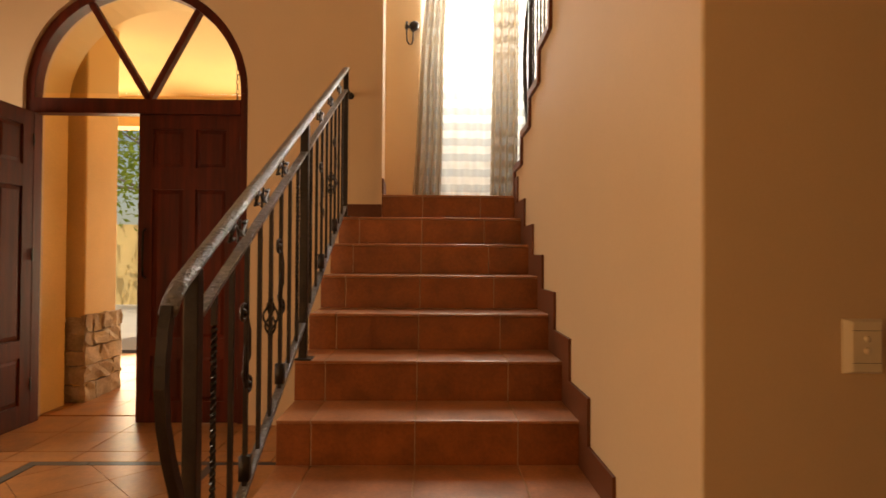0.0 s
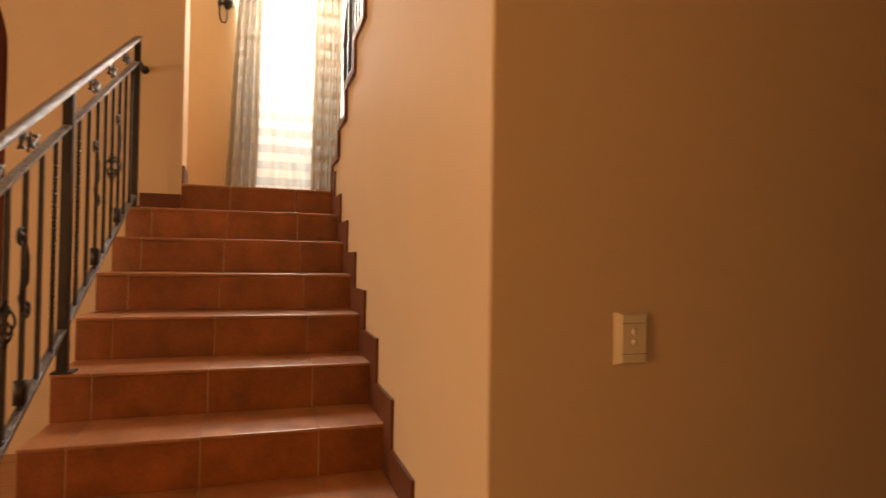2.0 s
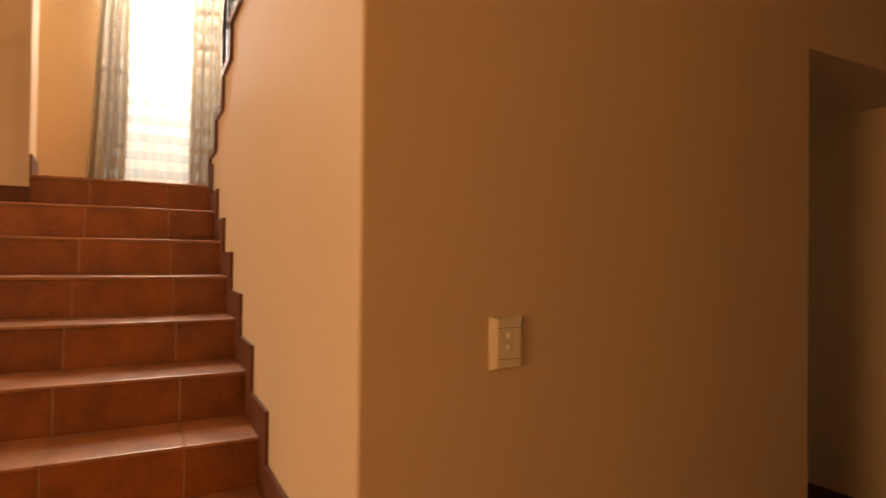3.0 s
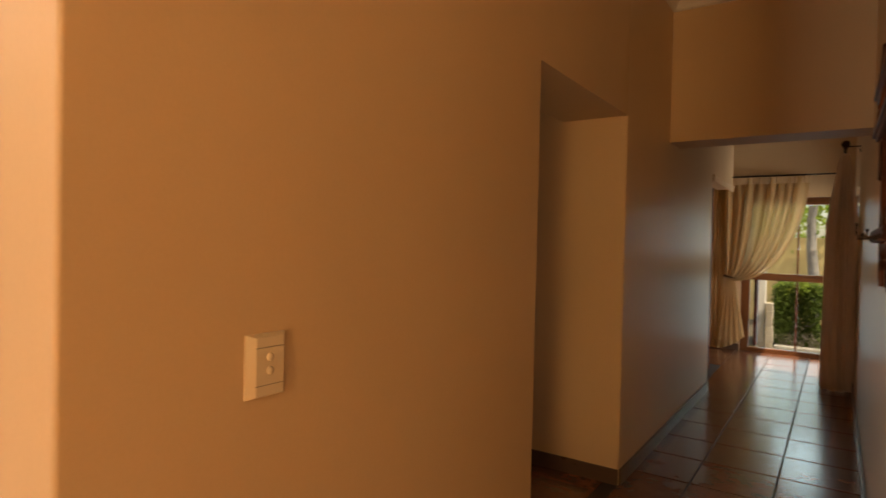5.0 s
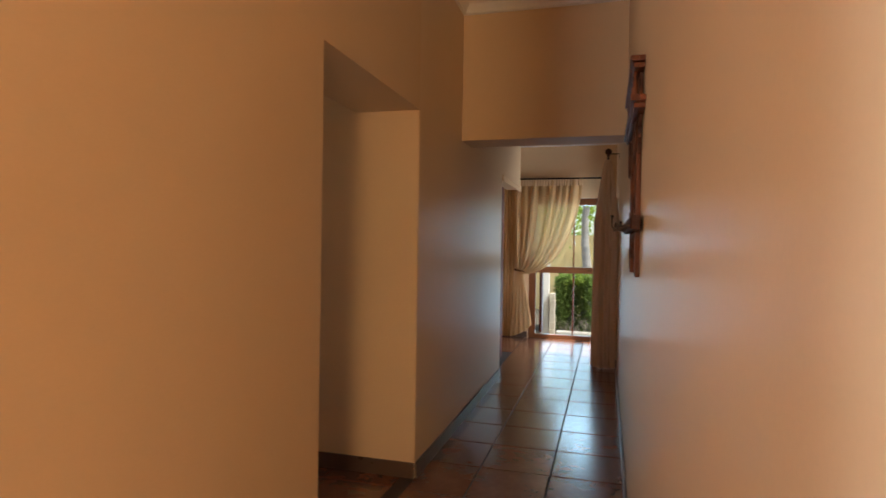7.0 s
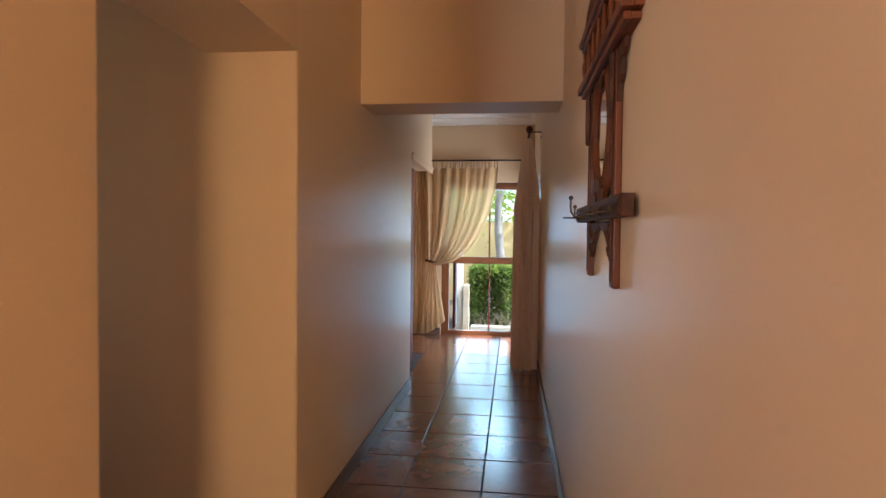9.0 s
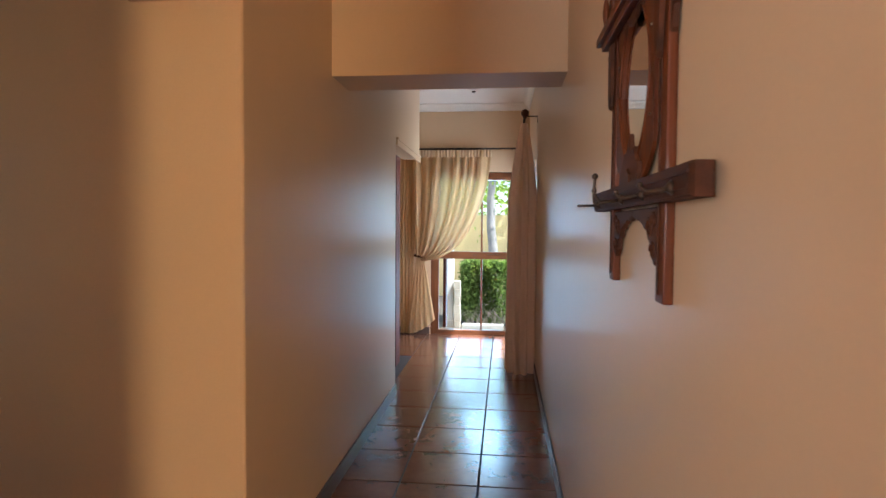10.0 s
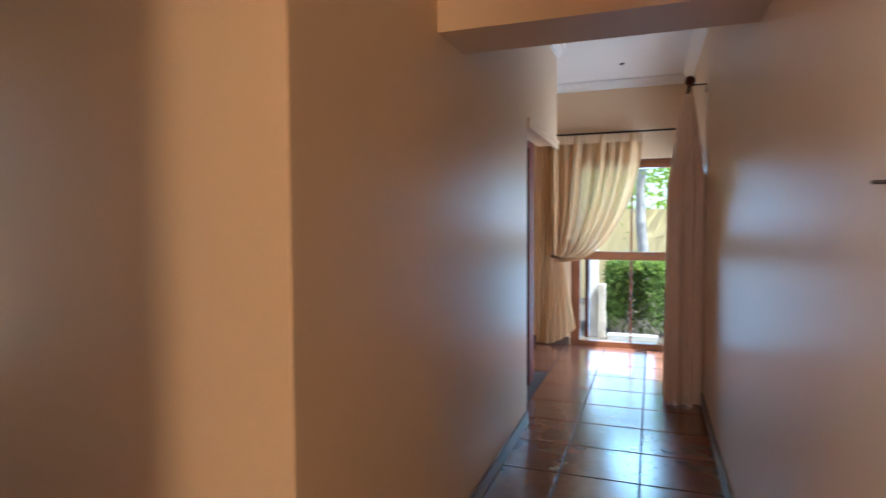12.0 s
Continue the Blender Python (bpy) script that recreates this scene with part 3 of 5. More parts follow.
def baluster(kind, d):
    p = RP(d, 0)
    z0, z1 = bot_z(d), low_z(d)
    h = z1 - z0
    bm = bmesh.new()
    if kind == "twist":
        box(bm, p[0] - 0.007, p[0] + 0.007, YR - 0.007, YR + 0.007, z0, z0 + 0.12)
        twisted(bm, (p[0], YR), z0 + 0.12, z1 - 0.1, 0.007, 7)
        box(bm, p[0] - 0.007, p[0] + 0.007, YR - 0.007, YR + 0.007, z1 - 0.1, z1)
    else:
        box(bm, p[0] - 0.007, p[0] + 0.007, YR - 0.007, YR + 0.007, z0, z1)
    bar = rail_part("baluster", bm)
    if kind == "basket":
        zc = z0 + h * 0.46
        bm = bmesh.new()
        for q in range(4):
            pts = []
            for i in range(13):
                s = i / 12
                a = q * math.pi / 2 + s * math.pi
                rr = 0.023 * math.sin(math.pi * s) ** 0.8 + 0.004
                pts.append((p[0] + rr * math.cos(a), YR + rr * math.sin(a), zc + 0.062 * (2 * s - 1)))
            tube(bm, pts, 0.0042, 6)
        ball(bm, (p[0], YR, zc + 0.068), 0.011), ball(bm, (p[0], YR, zc - 0.068), 0.011)
        on_bar("basket", bm, bar)
    if kind == "scroll":
        for sg, zz in ((1, 0.70), (-1, 0.40)):
            c = z0 + h * zz
            on_bar("scroll", spiral(bmesh.new(), (p[0] + 0.03 * sg, YR, c), 0.034, math.pi if sg > 0 else 0, 1.35, -sg), bar)
            on_bar("leaf_tip", tube(bmesh.new(), [(p[0] - 0.004 * sg, YR, c), (p[0] - 0.022 * sg, YR, c - 0.07 * sg), (p[0] - 0.012 * sg, YR, c - 0.14 * sg)], 0.006, 6, 0.003), bar)
            on_bar("ball", ball(bmesh.new(), (p[0] + 0.028 * sg, YR, c + 0.002), 0.012), bar)
        on_bar("stem", tube(bmesh.new(), [(p[0], YR, z0 + h * 0.70), (p[0] - 0.035, YR, z0 + h * 0.62), (p[0] - 0.035, YR, z0 + h * 0.52), (p[0] + 0.03, YR, z0 + h * 0.46), (p[0], YR, z0 + h * 0.40)], 0.006, 6), bar)
        on_bar("collar", tube(bmesh.new(), [(p[0], YR, z0 + 0.02), (p[0] + 0.0, YR, z0 + 0.1)], 0.016, 4, square=True), bar)


for a, b in ((1.465, 2.74), (2.74, 4.03)):
    kinds = ["twist", "plain", "scroll", "plain", "basket", "scroll", "plain", "twist"]
    for i, kd in enumerate(kinds):
        baluster(kd, a + (b - a) * (i + 1) / 9)
for d in (1.80, 2.05, 2.33, 3.10, 3.42, 3.74):
    zc = (hand_z(d) + low_z(d)) / 2 - 0.002
    rail_part("scroll", spiral(bmesh.new(), RP(d - 0.045, zc - 0.012), 0.046, math.radians(210), 0.95, -1, 0.0045), smooth=True)
    rail_part("scroll", spiral(bmesh.new(), RP(d + 0.05, zc + 0.018), 0.040, math.radians(30), 0.95, -1, 0.0045), smooth=True)
    rail_part("stem", tube(bmesh.new(), [RP(d - 0.085, zc - 0.036), RP(d - 0.03, zc + 0.018), RP(d, zc + 0.002), RP(d + 0.03, zc - 0.012), RP(d + 0.085, zc + 0.040)], 0.0055, 6), smooth=True)

# ---- railing of the upper flight ----
YU = YS + 0.085
up_rail = thing("upper_railing", (-1.5, YU, 2.2), "dark wrought iron railing on the stepped wall top", "railing")
uz = lambda x: LAND + RISE + 0.03 + RISE / RUN * (x + 2.96)
UR = 1.20
bm = tube(bmesh.new(), [(-2.86, YU, UP_Z(0) + 0.033), (-2.87, YU, UP_Z(0) + 0.20), (-2.92, YU, 2.25), (-3.02, YU, 2.40), (-3.09, YU, 2.60), (-3.11, YU, 2.82), (-3.07, YU, 2.97), (-2.98, YU, 3.09), (-2.88, YU, uz(-2.88) + UR)], 0.015, square=True)
under(finish("handrail_curl", bm, IRON), up_rail)
bm = tube(bmesh.new(), [(-2.88, YU, uz(-2.88) + UR), (-0.4, YU, uz(-0.4) + UR)], 0.021, square=True)
under(finish("handrail", bm, HAMMER), up_rail)
for off in (UR - 0.945, UR - 0.14):
    bm = tube(bmesh.new(), [(-2.82, YU, uz(-2.82) + off), (-0.4, YU, uz(-0.4) + off)], 0.011, square=True)
    under(finish("bar", bm, IRON), up_rail)
x = -2.83
i = 0
while x < -0.42:
    st = int((x + 2.96) / RUN)
    big = i % 9 == 0
    bm = bmesh.new()
    w = 0.018 if big else 0.007
    box(bm, x - w, x + w, YU - w, YU + w, UP_Z(st) + 0.033 if big else uz(x) + UR - 0.945, uz(x) + (UR if big else UR - 0.14))
    under(finish("post" if big else "baluster", bm, IRON), up_rail)
    if i % 9 in (3, 5):
        bm = bmesh.new()
        zc = uz(x) + 0.78
        for q in range(4):
            tube(bm, [(x + (0.03 * math.sin(math.pi * s / 8) + 0.004) * math.cos(q * 1.571 + s * 0.39), YU + (0.03 * math.sin(math.pi * s / 8) + 0.004) * math.sin(q * 1.571 + s * 0.39), zc - 0.06 + 0.015 * s) for s in range(9)], 0.0042, 5)
        under(finish("basket", bm, IRON, smooth=True), up_rail)
    x += 0.125
    i += 1

# ---- front door ----
XF = -3.03
fd = thing("front_door", (XF, DC, 0), "arched mahogany double front door with one leaf open", "door", kind="structure")
FW = 0.065
bm = boxes((XF - 0.05, XF + 0.045, DY0, DY0 + FW, 0, SPRING + 0.05), (XF - 0.05, XF + 0.045, DY1 - FW, DY1, 0, SPRING + 0.05), (XF - 0.05, XF + 0.05, DY0 + FW, DY1 - FW, 2.299, SPRING), bevel=0.004)
ARC = 30
for i in range(ARC):
    a, b = math.pi * i / ARC, math.pi * (i + 1) / ARC
    q = [(DC - r * math.cos(t), SPRING + 0.05 + r * math.sin(t)) for r, t in ((DR, a), (DR, b), (DR - FW, b), (DR - FW, a))]
    prism(bm, q, lambda u, v, w: (w, u, v), (XF - 0.05, XF + 0.045))
under(finish("frame", bm, MAHOG), fd)
FY = -4.40
for ye, ze in ((-4.86, 3.17), (-4.00, 3.16)):
    dy, dz = ye - FY, ze - SPRING
    ln = math.hypot(dy, dz)
    ny, nz = -dz / ln * 0.022, dy / ln * 0.022
    bm = prism(bmesh.new(), [(FY + ny, SPRING + nz), (FY - ny, SPRING - nz), (ye - ny, ze - nz), (ye + ny, ze + nz)], lambda u, v, w: (w, u, v), (XF - 0.03, XF + 0.03))
    under(finish("muntin", bm, MAHOG), fd)
bm = prism(bmesh.new(), [(DC - (DR - 0.03) * math.cos(math.pi * i / ARC), SPRING + 0.05 + (DR - 0.03) * math.sin(math.pi * i / ARC)) for i in range(ARC + 1)], lambda u, v, w: (w, u, v), (XF - 0.003, XF + 0.003))
fan = under(finish("fanlight_pane", bm, GLASS), fd)
fan.visible_shadow = False


def door_leaf(name, m, label, width, height):
    leaf = tagged(new(name), label, "door", "front door leaves")
    bm = bmesh.new()
    st, t = 0.105, 0.021
    mid = width / 2
    cols = [(st, mid - 0.045), (mid + 0.045, width - st)]
    rows = [(0.16, 0.50), (0.63, 1.74), (1.90, 2.19)]
    xs = [0, st, mid - 0.045, mid + 0.045, width - st, width]
    zs = [0.003, 0.16, 0.50, 0.63, 1.74, 1.90, 2.19, height]
    box(bm, 0, st, -t, t, 0.003, height), box(bm, width - st, width, -t, t, 0.003, height), box(bm, mid - 0.045, mid + 0.045, -t, t, 0.16, 2.19)
    for z0, z1 in ((0.003, 0.16), (0.50, 0.63), (1.74, 1.90), (2.19, height)):
        box(bm, st, width - st, -t + 0.0005, t - 0.0005, z0, z1)
    finish("leaf_frame", bm, MAHOG, leaf)
    for x0, x1 in cols:
        for z0, z1 in rows:
            bm = bmesh.new()
            box(bm, x0, x1, -0.008, 0.008, z0, z1)
            for sy in (-1, 1):
                b = 0.035
                lo = [bm.verts.new((x, sy * 0.0085, z)) for x, z in ((x0 + 0.012, z0 + 0.012), (x1 - 0.012, z0 + 0.012), (x1 - 0.012, z1 - 0.012), (x0 + 0.012, z1 - 0.012))]
                hi = [bm.verts.new((x, sy * 0.017, z)) for x, z in ((x0 + b, z0 + b), (x1 - b, z0 + b), (x1 - b, z1 - b), (x0 + b, z1 - b))]
                bm.faces.new(hi)
                for q in range(4):
                    bm.faces.new((lo[q], lo[(q + 1) % 4], hi[(q + 1) % 4], hi[q]))
            finish("panel", bm, MAHOG, leaf)
    for sy in (-1, 1):
        bm = tube(bmesh.new(), [(width - 0.055, sy * 0.02, 1.08), (width - 0.055, sy * 0.06, 1.10), (width - 0.055, sy * 0.065, 1.26), (width - 0.055, sy * 0.06, 1.42), (width - 0.055, sy * 0.02, 1.44)], 0.008, 8)
        finish("pull_handle", bm, IRON, leaf, "dark iron pull handle", smooth=True)
    for z in (0.25, 1.2, 2.05):
        finish("hinge", tube(bmesh.new(), [(0.0, 0.024, z), (0.0, 0.024, z + 0.09)], 0.007, 8), IRON, leaf, "dark iron hinge")
    leaf.matrix_world = m
    return leaf


LW = (DY1 - DY0 - 2 * FW) / 2 - 0.003
door_leaf("door_leaf", pose(XF, DY1 - FW - 0.002, 0, 0, 0, -90), "closed dark mahogany panelled door leaf", LW, 2.30)
door_leaf("door_leaf", pose(XF + 0.05, DY0 + FW - 0.02, 0, 0, 0, -1), "dark mahogany panelled door leaf standing open", LW, 2.30)

# ---- porch and forecourt ----
structure("ground", boxes((-400, 400, -400, 400, -0.5, -0.14)), PAVE, "pale sunlit paved ground round the house", "ground")
structure("porch_floor", boxes((-6.4, -3.2, -7.5, -3.55, -0.14, -0.008)), GROUT, "porch floor bed under terracotta tiles", "floor")
structure("porch_ceiling", boxes((-6.6, -3.2, -8, -3.55, 3.35, 3.5), (-6.6, -6.35, -8, -3.55, 2.95, 3.35)), OCHRE, "warm ochre plastered porch ceiling", "ceiling")
bm = boxes((-4.65, -3.241, -3.575, -3.5505, 0, 5.0), (-3.52, -3.2005, -6.6, DY0 - 0.02, 0, 3.345), (-3.52, -3.2005, DY1 + 0.02, -3.576, 0, 3.345))
arc = [(DC - (DR + 0.02) * math.cos(math.pi * i / 28), SPRING + 0.05 + (DR + 0.02) * math.sin(math.pi * i / 28)) for i in range(29)]
for (ya, za), (yb, zb) in zip(arc, arc[1:]):
    prism(bm, [(ya, za), (yb, zb), (yb, 3.345), (ya, 3.345)], lambda u, v, w: (w, u, v), (-3.52, -3.2005))
structure("wall_porch", bm, OCHRE, "ochre rendered outside wall of the porch", "wall")


def stone_pillar(name, x0, x1, y0, y1, top, stone_top, label):
    ob = thing(name, ((x0 + x1) / 2, (y0 + y1) / 2, -0.008), label, "pillar", "porch pillars")
    under(finish("shaft", boxes((x0, x1, y0, y1, -0.008, top), bevel=0.02), OCHRE), ob)
    rnd = random.Random(5)
    for face in range(4):
        z = 0.0
        while z < stone_top - 0.03:
            h = min(rnd.uniform(0.10, 0.17), stone_top - z)
            a, b = (y0, y1) if face < 2 else (x0, x1)
            a, b = a - 0.035, b + 0.035
            u = a
            while u < b - 0.02:
                w = min(rnd.uniform(0.12, 0.28), b - u)
                if b - u - w < 0.07:
                    w = b - u
                dp = rnd.uniform(0.028, 0.048)
                bm = bmesh.new()
                if face == 0:
                    box(bm, x1 + 0.0005, x1 + dp, u + 0.006, u + w - 0.006, z + 0.006, z + h - 0.006)
                elif face == 1:
                    box(bm, x0 - dp, x0 - 0.0005, u + 0.006, u + w - 0.006, z + 0.006, z + h - 0.006)
                elif face == 2:
                    box(bm, u + 0.006, u + w - 0.006, y1 + 0.0005, y1 + dp, z + 0.006, z + h - 0.006)
                else:
                    box(bm, u + 0.006, u + w - 0.006, y0 - dp, y0 - 0.0005, z + 0.006, z + h - 0.006)
                bmesh.ops.subdivide_edges(bm, edges=bm.edges[:], cuts=1, use_grid_fill=True)
                for v in bm.verts:
                    v.co += Vector((rnd.uniform(-1, 1), rnd.uniform(-1, 1), rnd.uniform(-1, 1))) * 0.011
                under(finish("stone", bm, STONE), ob)
                u += w
            z += h
    return ob


stone_pillar("porch_pillar", -4.12, -3.62, -5.75, -5.215, 3.34, 0.74, "ochre porch pillar with a rough stone base")
stone_pillar("porch_pillar", -6.35, -5.90, -5.80, -5.35, 2.95, 0.80, "ochre outer porch pillar with a rough stone base")
for i in range(7):
    for j in range(9):
        slab_x, slab_y = -3.62 - 0.41 * i, -7.3 + 0.41 * j
        bm = boxes((slab_x, slab_x + 0.404, slab_y, slab_y + 0.404, -0.008, 0.002), bevel=0.002)
        finish("floor_tile", bm, HALLT, bpy.data.objects["porch_floor"])
# chain that hangs under the porch
chain = thing("hanging_chain", (-4.6, -4.275, 3.35), "dark metal chain hanging below the porch ceiling", "chain")
cx, cy = -4.6, -4.275
for i in range(11):
    z = 3.33 - 0.05 * i
    pts = [((cx + 0.016 * math.cos(a) * (i % 2), cy + 0.016 * math.cos(a) * (1 - i % 2), z + 0.030 * math.sin(a))) for a in [2 * math.pi * k / 12 for k in range(13)]]
    under(finish("link", tube(bmesh.new(), pts, 0.004, 5), IRON), chain)
structure("boundary_wall_front", boxes((-15.3, -15, -40, 12, -0.14, 2.1)), YELLOW, "pale yellow rendered boundary wall", "wall")


def leaf_mesh(name, n, spot, size, material, rnd, parent):
    """Many small folded leaves scattered by spot()."""
    vs, fs = [], []
    for i in range(n):
        c = Vector(spot())
        d = Vector((rnd.gauss(0, 1), rnd.gauss(0, 1), rnd.gauss(0, 0.7))).normalized()
        s = d.orthogonal().normalized()
        s = (Matrix.Rotation(rnd.uniform(0, 6.28), 3, d) @ s)
        L = size * rnd.uniform(0.6, 1.3)
        k = len(vs)
        fold = d.cross(s) * L * 0.12
        vs += [c - d * L * 0.5, c + s * L * 0.24 + fold, c + d * L * 0.5, c - s * L * 0.24 + fold]
        fs += [(k, k + 1, k + 2), (k, k + 2, k + 3)]
    me = bpy.data.meshes.new(name)
    me.from_pydata([tuple(v) for v in vs], [], fs)
    me.materials.append(material)
    ob = new(name, me)
    return under(ob, parent)


def tree(at, height, spread, label, seed, trunk_r, n, leaf_size, low=0.45):
    rnd = random.Random(seed)
    ob = thing("tree", at, label, "tree", "garden trees")
    x, y, z = at
    bm = tube(bmesh.new(), [(x + 0.04 * math.sin(i * 1.3), y + 0.04 * math.cos(i * 1.7), z + height * 0.75 * i / 8) for i in range(9)], trunk_r, 10, trunk_r * 0.45)
    under(finish("trunk", bm, BARK, smooth=True), ob)
    tips = []
    for i in range(9):
        a, zz = rnd.uniform(0, 6.28), z + height * rnd.uniform(low, 0.75)
        e = (x + spread * 0.75 * math.cos(a), y + spread * 0.75 * math.sin(a), zz + height * rnd.uniform(0.02, 0.25))
        tips += [e, tuple((Vector(e) + Vector((x, y, zz))) / 2)]
        under(finish("limb", tube(bmesh.new(), [(x, y, zz), tuple((Vector(e) + Vector((x, y, zz))) / 2 + Vector((0, 0, 0.12))), e], trunk_r * 0.4, 6, 0.012), BARK, smooth=True), ob)

    def spot():
        c = rnd.choice(tips)
        r = spread * 0.42
        v = Vector((rnd.gauss(0, 1), rnd.gauss(0, 1), rnd.gauss(0, 0.8))) * r * 0.6
        return (c[0] + v.x, c[1] + v.y, c[2] + v.z)

    leaf_mesh("crown", n, spot, leaf_size, LEAF, rnd, ob)
    return ob


tree((-12.5, -11.5, -0.14), 4.6, 2.2, "leafy green tree in front of the boundary wall", 3, 0.12, 1400, 0.17, 0.5)
tree((-12.8, -8.6, -0.14), 4.8, 2.2, "leafy green tree before a yellow wall", 4, 0.12, 1400, 0.17, 0.5)

# ---- garden behind the passage window ----
structure("garden_bed", boxes((-1.5, 6.0, 6.6, 10.95, -0.139, -0.12)), SOIL, "dark soil of the planted garden bed", "ground")
structure("boundary_wall_garden", boxes((-14, 14, 11.0, 11.25, -0.14, 1.52)), YELLOW, "pale yellow rendered garden wall", "wall")
tree((0.60, 9.9, -0.14), 5.2, 2.3, "grey-trunked garden tree with light foliage", 7, 0.10, 4200, 0.12, 0.42)
tree((2.6, 14.5, -0.14), 5.0, 2.6, "leafy tree beyond the garden wall", 8, 0.14, 5200, 0.2, 0.3)
tree((-1.6, 15.0, -0.14), 5.4, 2.6, "leafy tree beyond the yellow garden wall", 9, 0.14, 5200, 0.2, 0.3)
rnd = random.Random(21)
hedge = thing("hedge", (1.6, 7.9, -0.14), "clipped dark green hedge with sunlit top", "hedge")


def hedge_spot():
    """A leaf near the rounded, uneven surface of a clipped hedge."""
    u, v, k = rnd.uniform(0, 1), rnd.uniform(0, 1), rnd.random()
    dip = rnd.uniform(-0.10, 0.02)
    x = 0.24 + 2.5 * u
    wob = 0.06 * math.sin(x * 7.3) + 0.05 * math.sin(x * 13 + 1)
    if k < 0.50:
        return (x, 7.45 + wob - dip + 0.12 * max(0.0, v - 0.7), -0.05 + 0.85 * v)
    if k < 0.80:
        return (x, 7.5 + 0.75 * v + wob, 0.80 + dip + 0.5 * wob - 0.10 * (2 * v - 1) ** 4)
    return (0.22 + 0.10 * rnd.random() + wob * 0.5 - dip, 7.5 + 0.7 * v, -0.05 + 0.82 * rnd.random())


leaf_mesh("leaves", 30000, hedge_spot, 0.058, LEAFD, rnd, hedge)


def sunlit_spot():
    """Loose leaf clusters on the hedge's top and upper front, paler to paint sunlight."""
    c = tips[rnd.randrange(len(tips))]
    return (c[0] + rnd.gauss(0, 0.05), c[1] + rnd.gauss(0, 0.04), c[2] + rnd.gauss(0, 0.045))


tips = [(rnd.uniform(0.4, 1.5), 7.42 + rnd.uniform(0.0, 0.2), rnd.uniform(0.45, 0.84)) for i in range(46)]
leaf_mesh("sunlit_leaves", 4200, sunlit_spot, 0.05, LEAF, rnd, hedge)["label"] = "yellow-green leaves coloured as sunlit"
bm = bmesh.new()
for i in range(26):
    bx, by = rnd.uniform(0.3, 2.3), rnd.uniform(7.5, 8.0)
    tube(bm, [(bx, by, -0.14), (bx + rnd.uniform(-0.08, 0.08), by + rnd.uniform(-0.08, 0.08), 0.3), (bx + rnd.uniform(-0.2, 0.2), by + rnd.uniform(-0.2, 0.2), 0.62)], 0.009, 5, 0.004)
under(finish("branches", bm, BARK), hedge)
shrub = thing("dry_shrub", (0.75, 7.1, -0.14), "low dry bare-twigged shrub", "shrub")
bm = bmesh.new()
for i in range(60):
    bx, by = rnd.uniform(0.35, 1.1), rnd.uniform(6.95, 7.25)
    tube(bm, [(bx, by, -0.14), (bx + rnd.uniform(-0.05, 0.05), by, 0.02), (bx + rnd.uniform(-0.14, 0.14), by + rnd.uniform(-0.08, 0.08), rnd.uniform(0.08, 0.22))], 0.005, 4, 0.002)
under(finish("twigs", bm, DRY), shrub)
gp = thing("garden_pier", (0.18, 7.32, -0.14), "low pale stone-faced garden pier", "pier")
rs = random.Random(9)
for i in range(6):
    z = -0.14 + 0.112 * i
    under(finish("stone", boxes((0.137 + rs.uniform(-0.004, 0.004), 0.222 + rs.uniform(-0.006, 0.006), 7.25, 7.40, z, z + 0.1105), bevel=0.005), PALE), gp)
vp = thing("veranda_post", (0.07, 7.35, -0.14), "white painted square veranda post", "post")
under(finish("shaft", boxes((0.02, 0.125, 7.3, 7.4, -0.14, 1.05), (0.012, 0.133, 7.292, 7.408, -0.139, -0.02), bevel=0.006), WHITE), vp)

tr = thing("garden_trough", (0.55, 6.92, -0.12), "low pale concrete planting trough on the soil", "planter")
under(finish("trough", boxes((0.28, 0.82, 6.86, 6.885, -0.12, 0.0), (0.28, 0.82, 6.965, 6.99, -0.12, 0.0), (0.28, 0.305, 6.886, 6.964, -0.12, 0.0), (0.795, 0.82, 6.886, 6.964, -0.12, 0.0), (0.306, 0.794, 6.886, 6.964, -0.12, -0.04), bevel=0.004), PAVE), tr)

# ---- landing: window, curtains, wall lamp ----
wl = thing("window_1", (-4.55, -1.775, 1.85), "tall bright landing window with slim timber frame", "window", kind="structure")
bm = boxes((-4.60, -4.54, -2.4, -2.34, 1.85, 5.0), (-4.60, -4.54, -1.21, -1.15, 1.85, 5.0), (-4.60, -4.54, -2.34, -1.21, 1.85, 1.91), (-4.60, -4.54, -2.34, -1.21, 4.94, 5.0))
under(finish("window_frame", bm, WHITE), wl)
pane = under(finish("pane", boxes((-4.572, -4.568, -2.34, -1.21, 1.91, 4.94)), GLASS), wl)
pane.visible_shadow = False


def curtain(name, spot, nu, nv, material, parent, thick=0.003):
    """A hanging cloth: spot(u, v) gives its place for u across and v down, both 0 to 1."""
    bm = bmesh.new()
    uv = bm.loops.layers.uv.new("UVMap")
    g = [[bm.verts.new(spot(i / nu, j / nv)) for i in range(nu + 1)] for j in range(nv + 1)]
    for j in range(nv):
        for i in range(nu):
            f = bm.faces.new((g[j][i], g[j][i + 1], g[j + 1][i + 1], g[j + 1][i]))
            for lp, (a, b) in zip(f.loops, ((i, j), (i + 1, j), (i + 1, j + 1), (i, j + 1))):
                lp[uv].uv = (a / nu * WIDE[0], b / nv * WIDE[1])
            f.smooth = True
    me = bpy.data.meshes.new(name)
    bm.to_mesh(me)
    bm.free()
    me.materials.append(material)
    return under(new(name, me), parent)


WIDE = [1.0, 2.4]
lc = thing("landing_curtains", (-4.4, -1.8, 1.75), "checked semi-sheer curtains with a white voile between", "curtain")


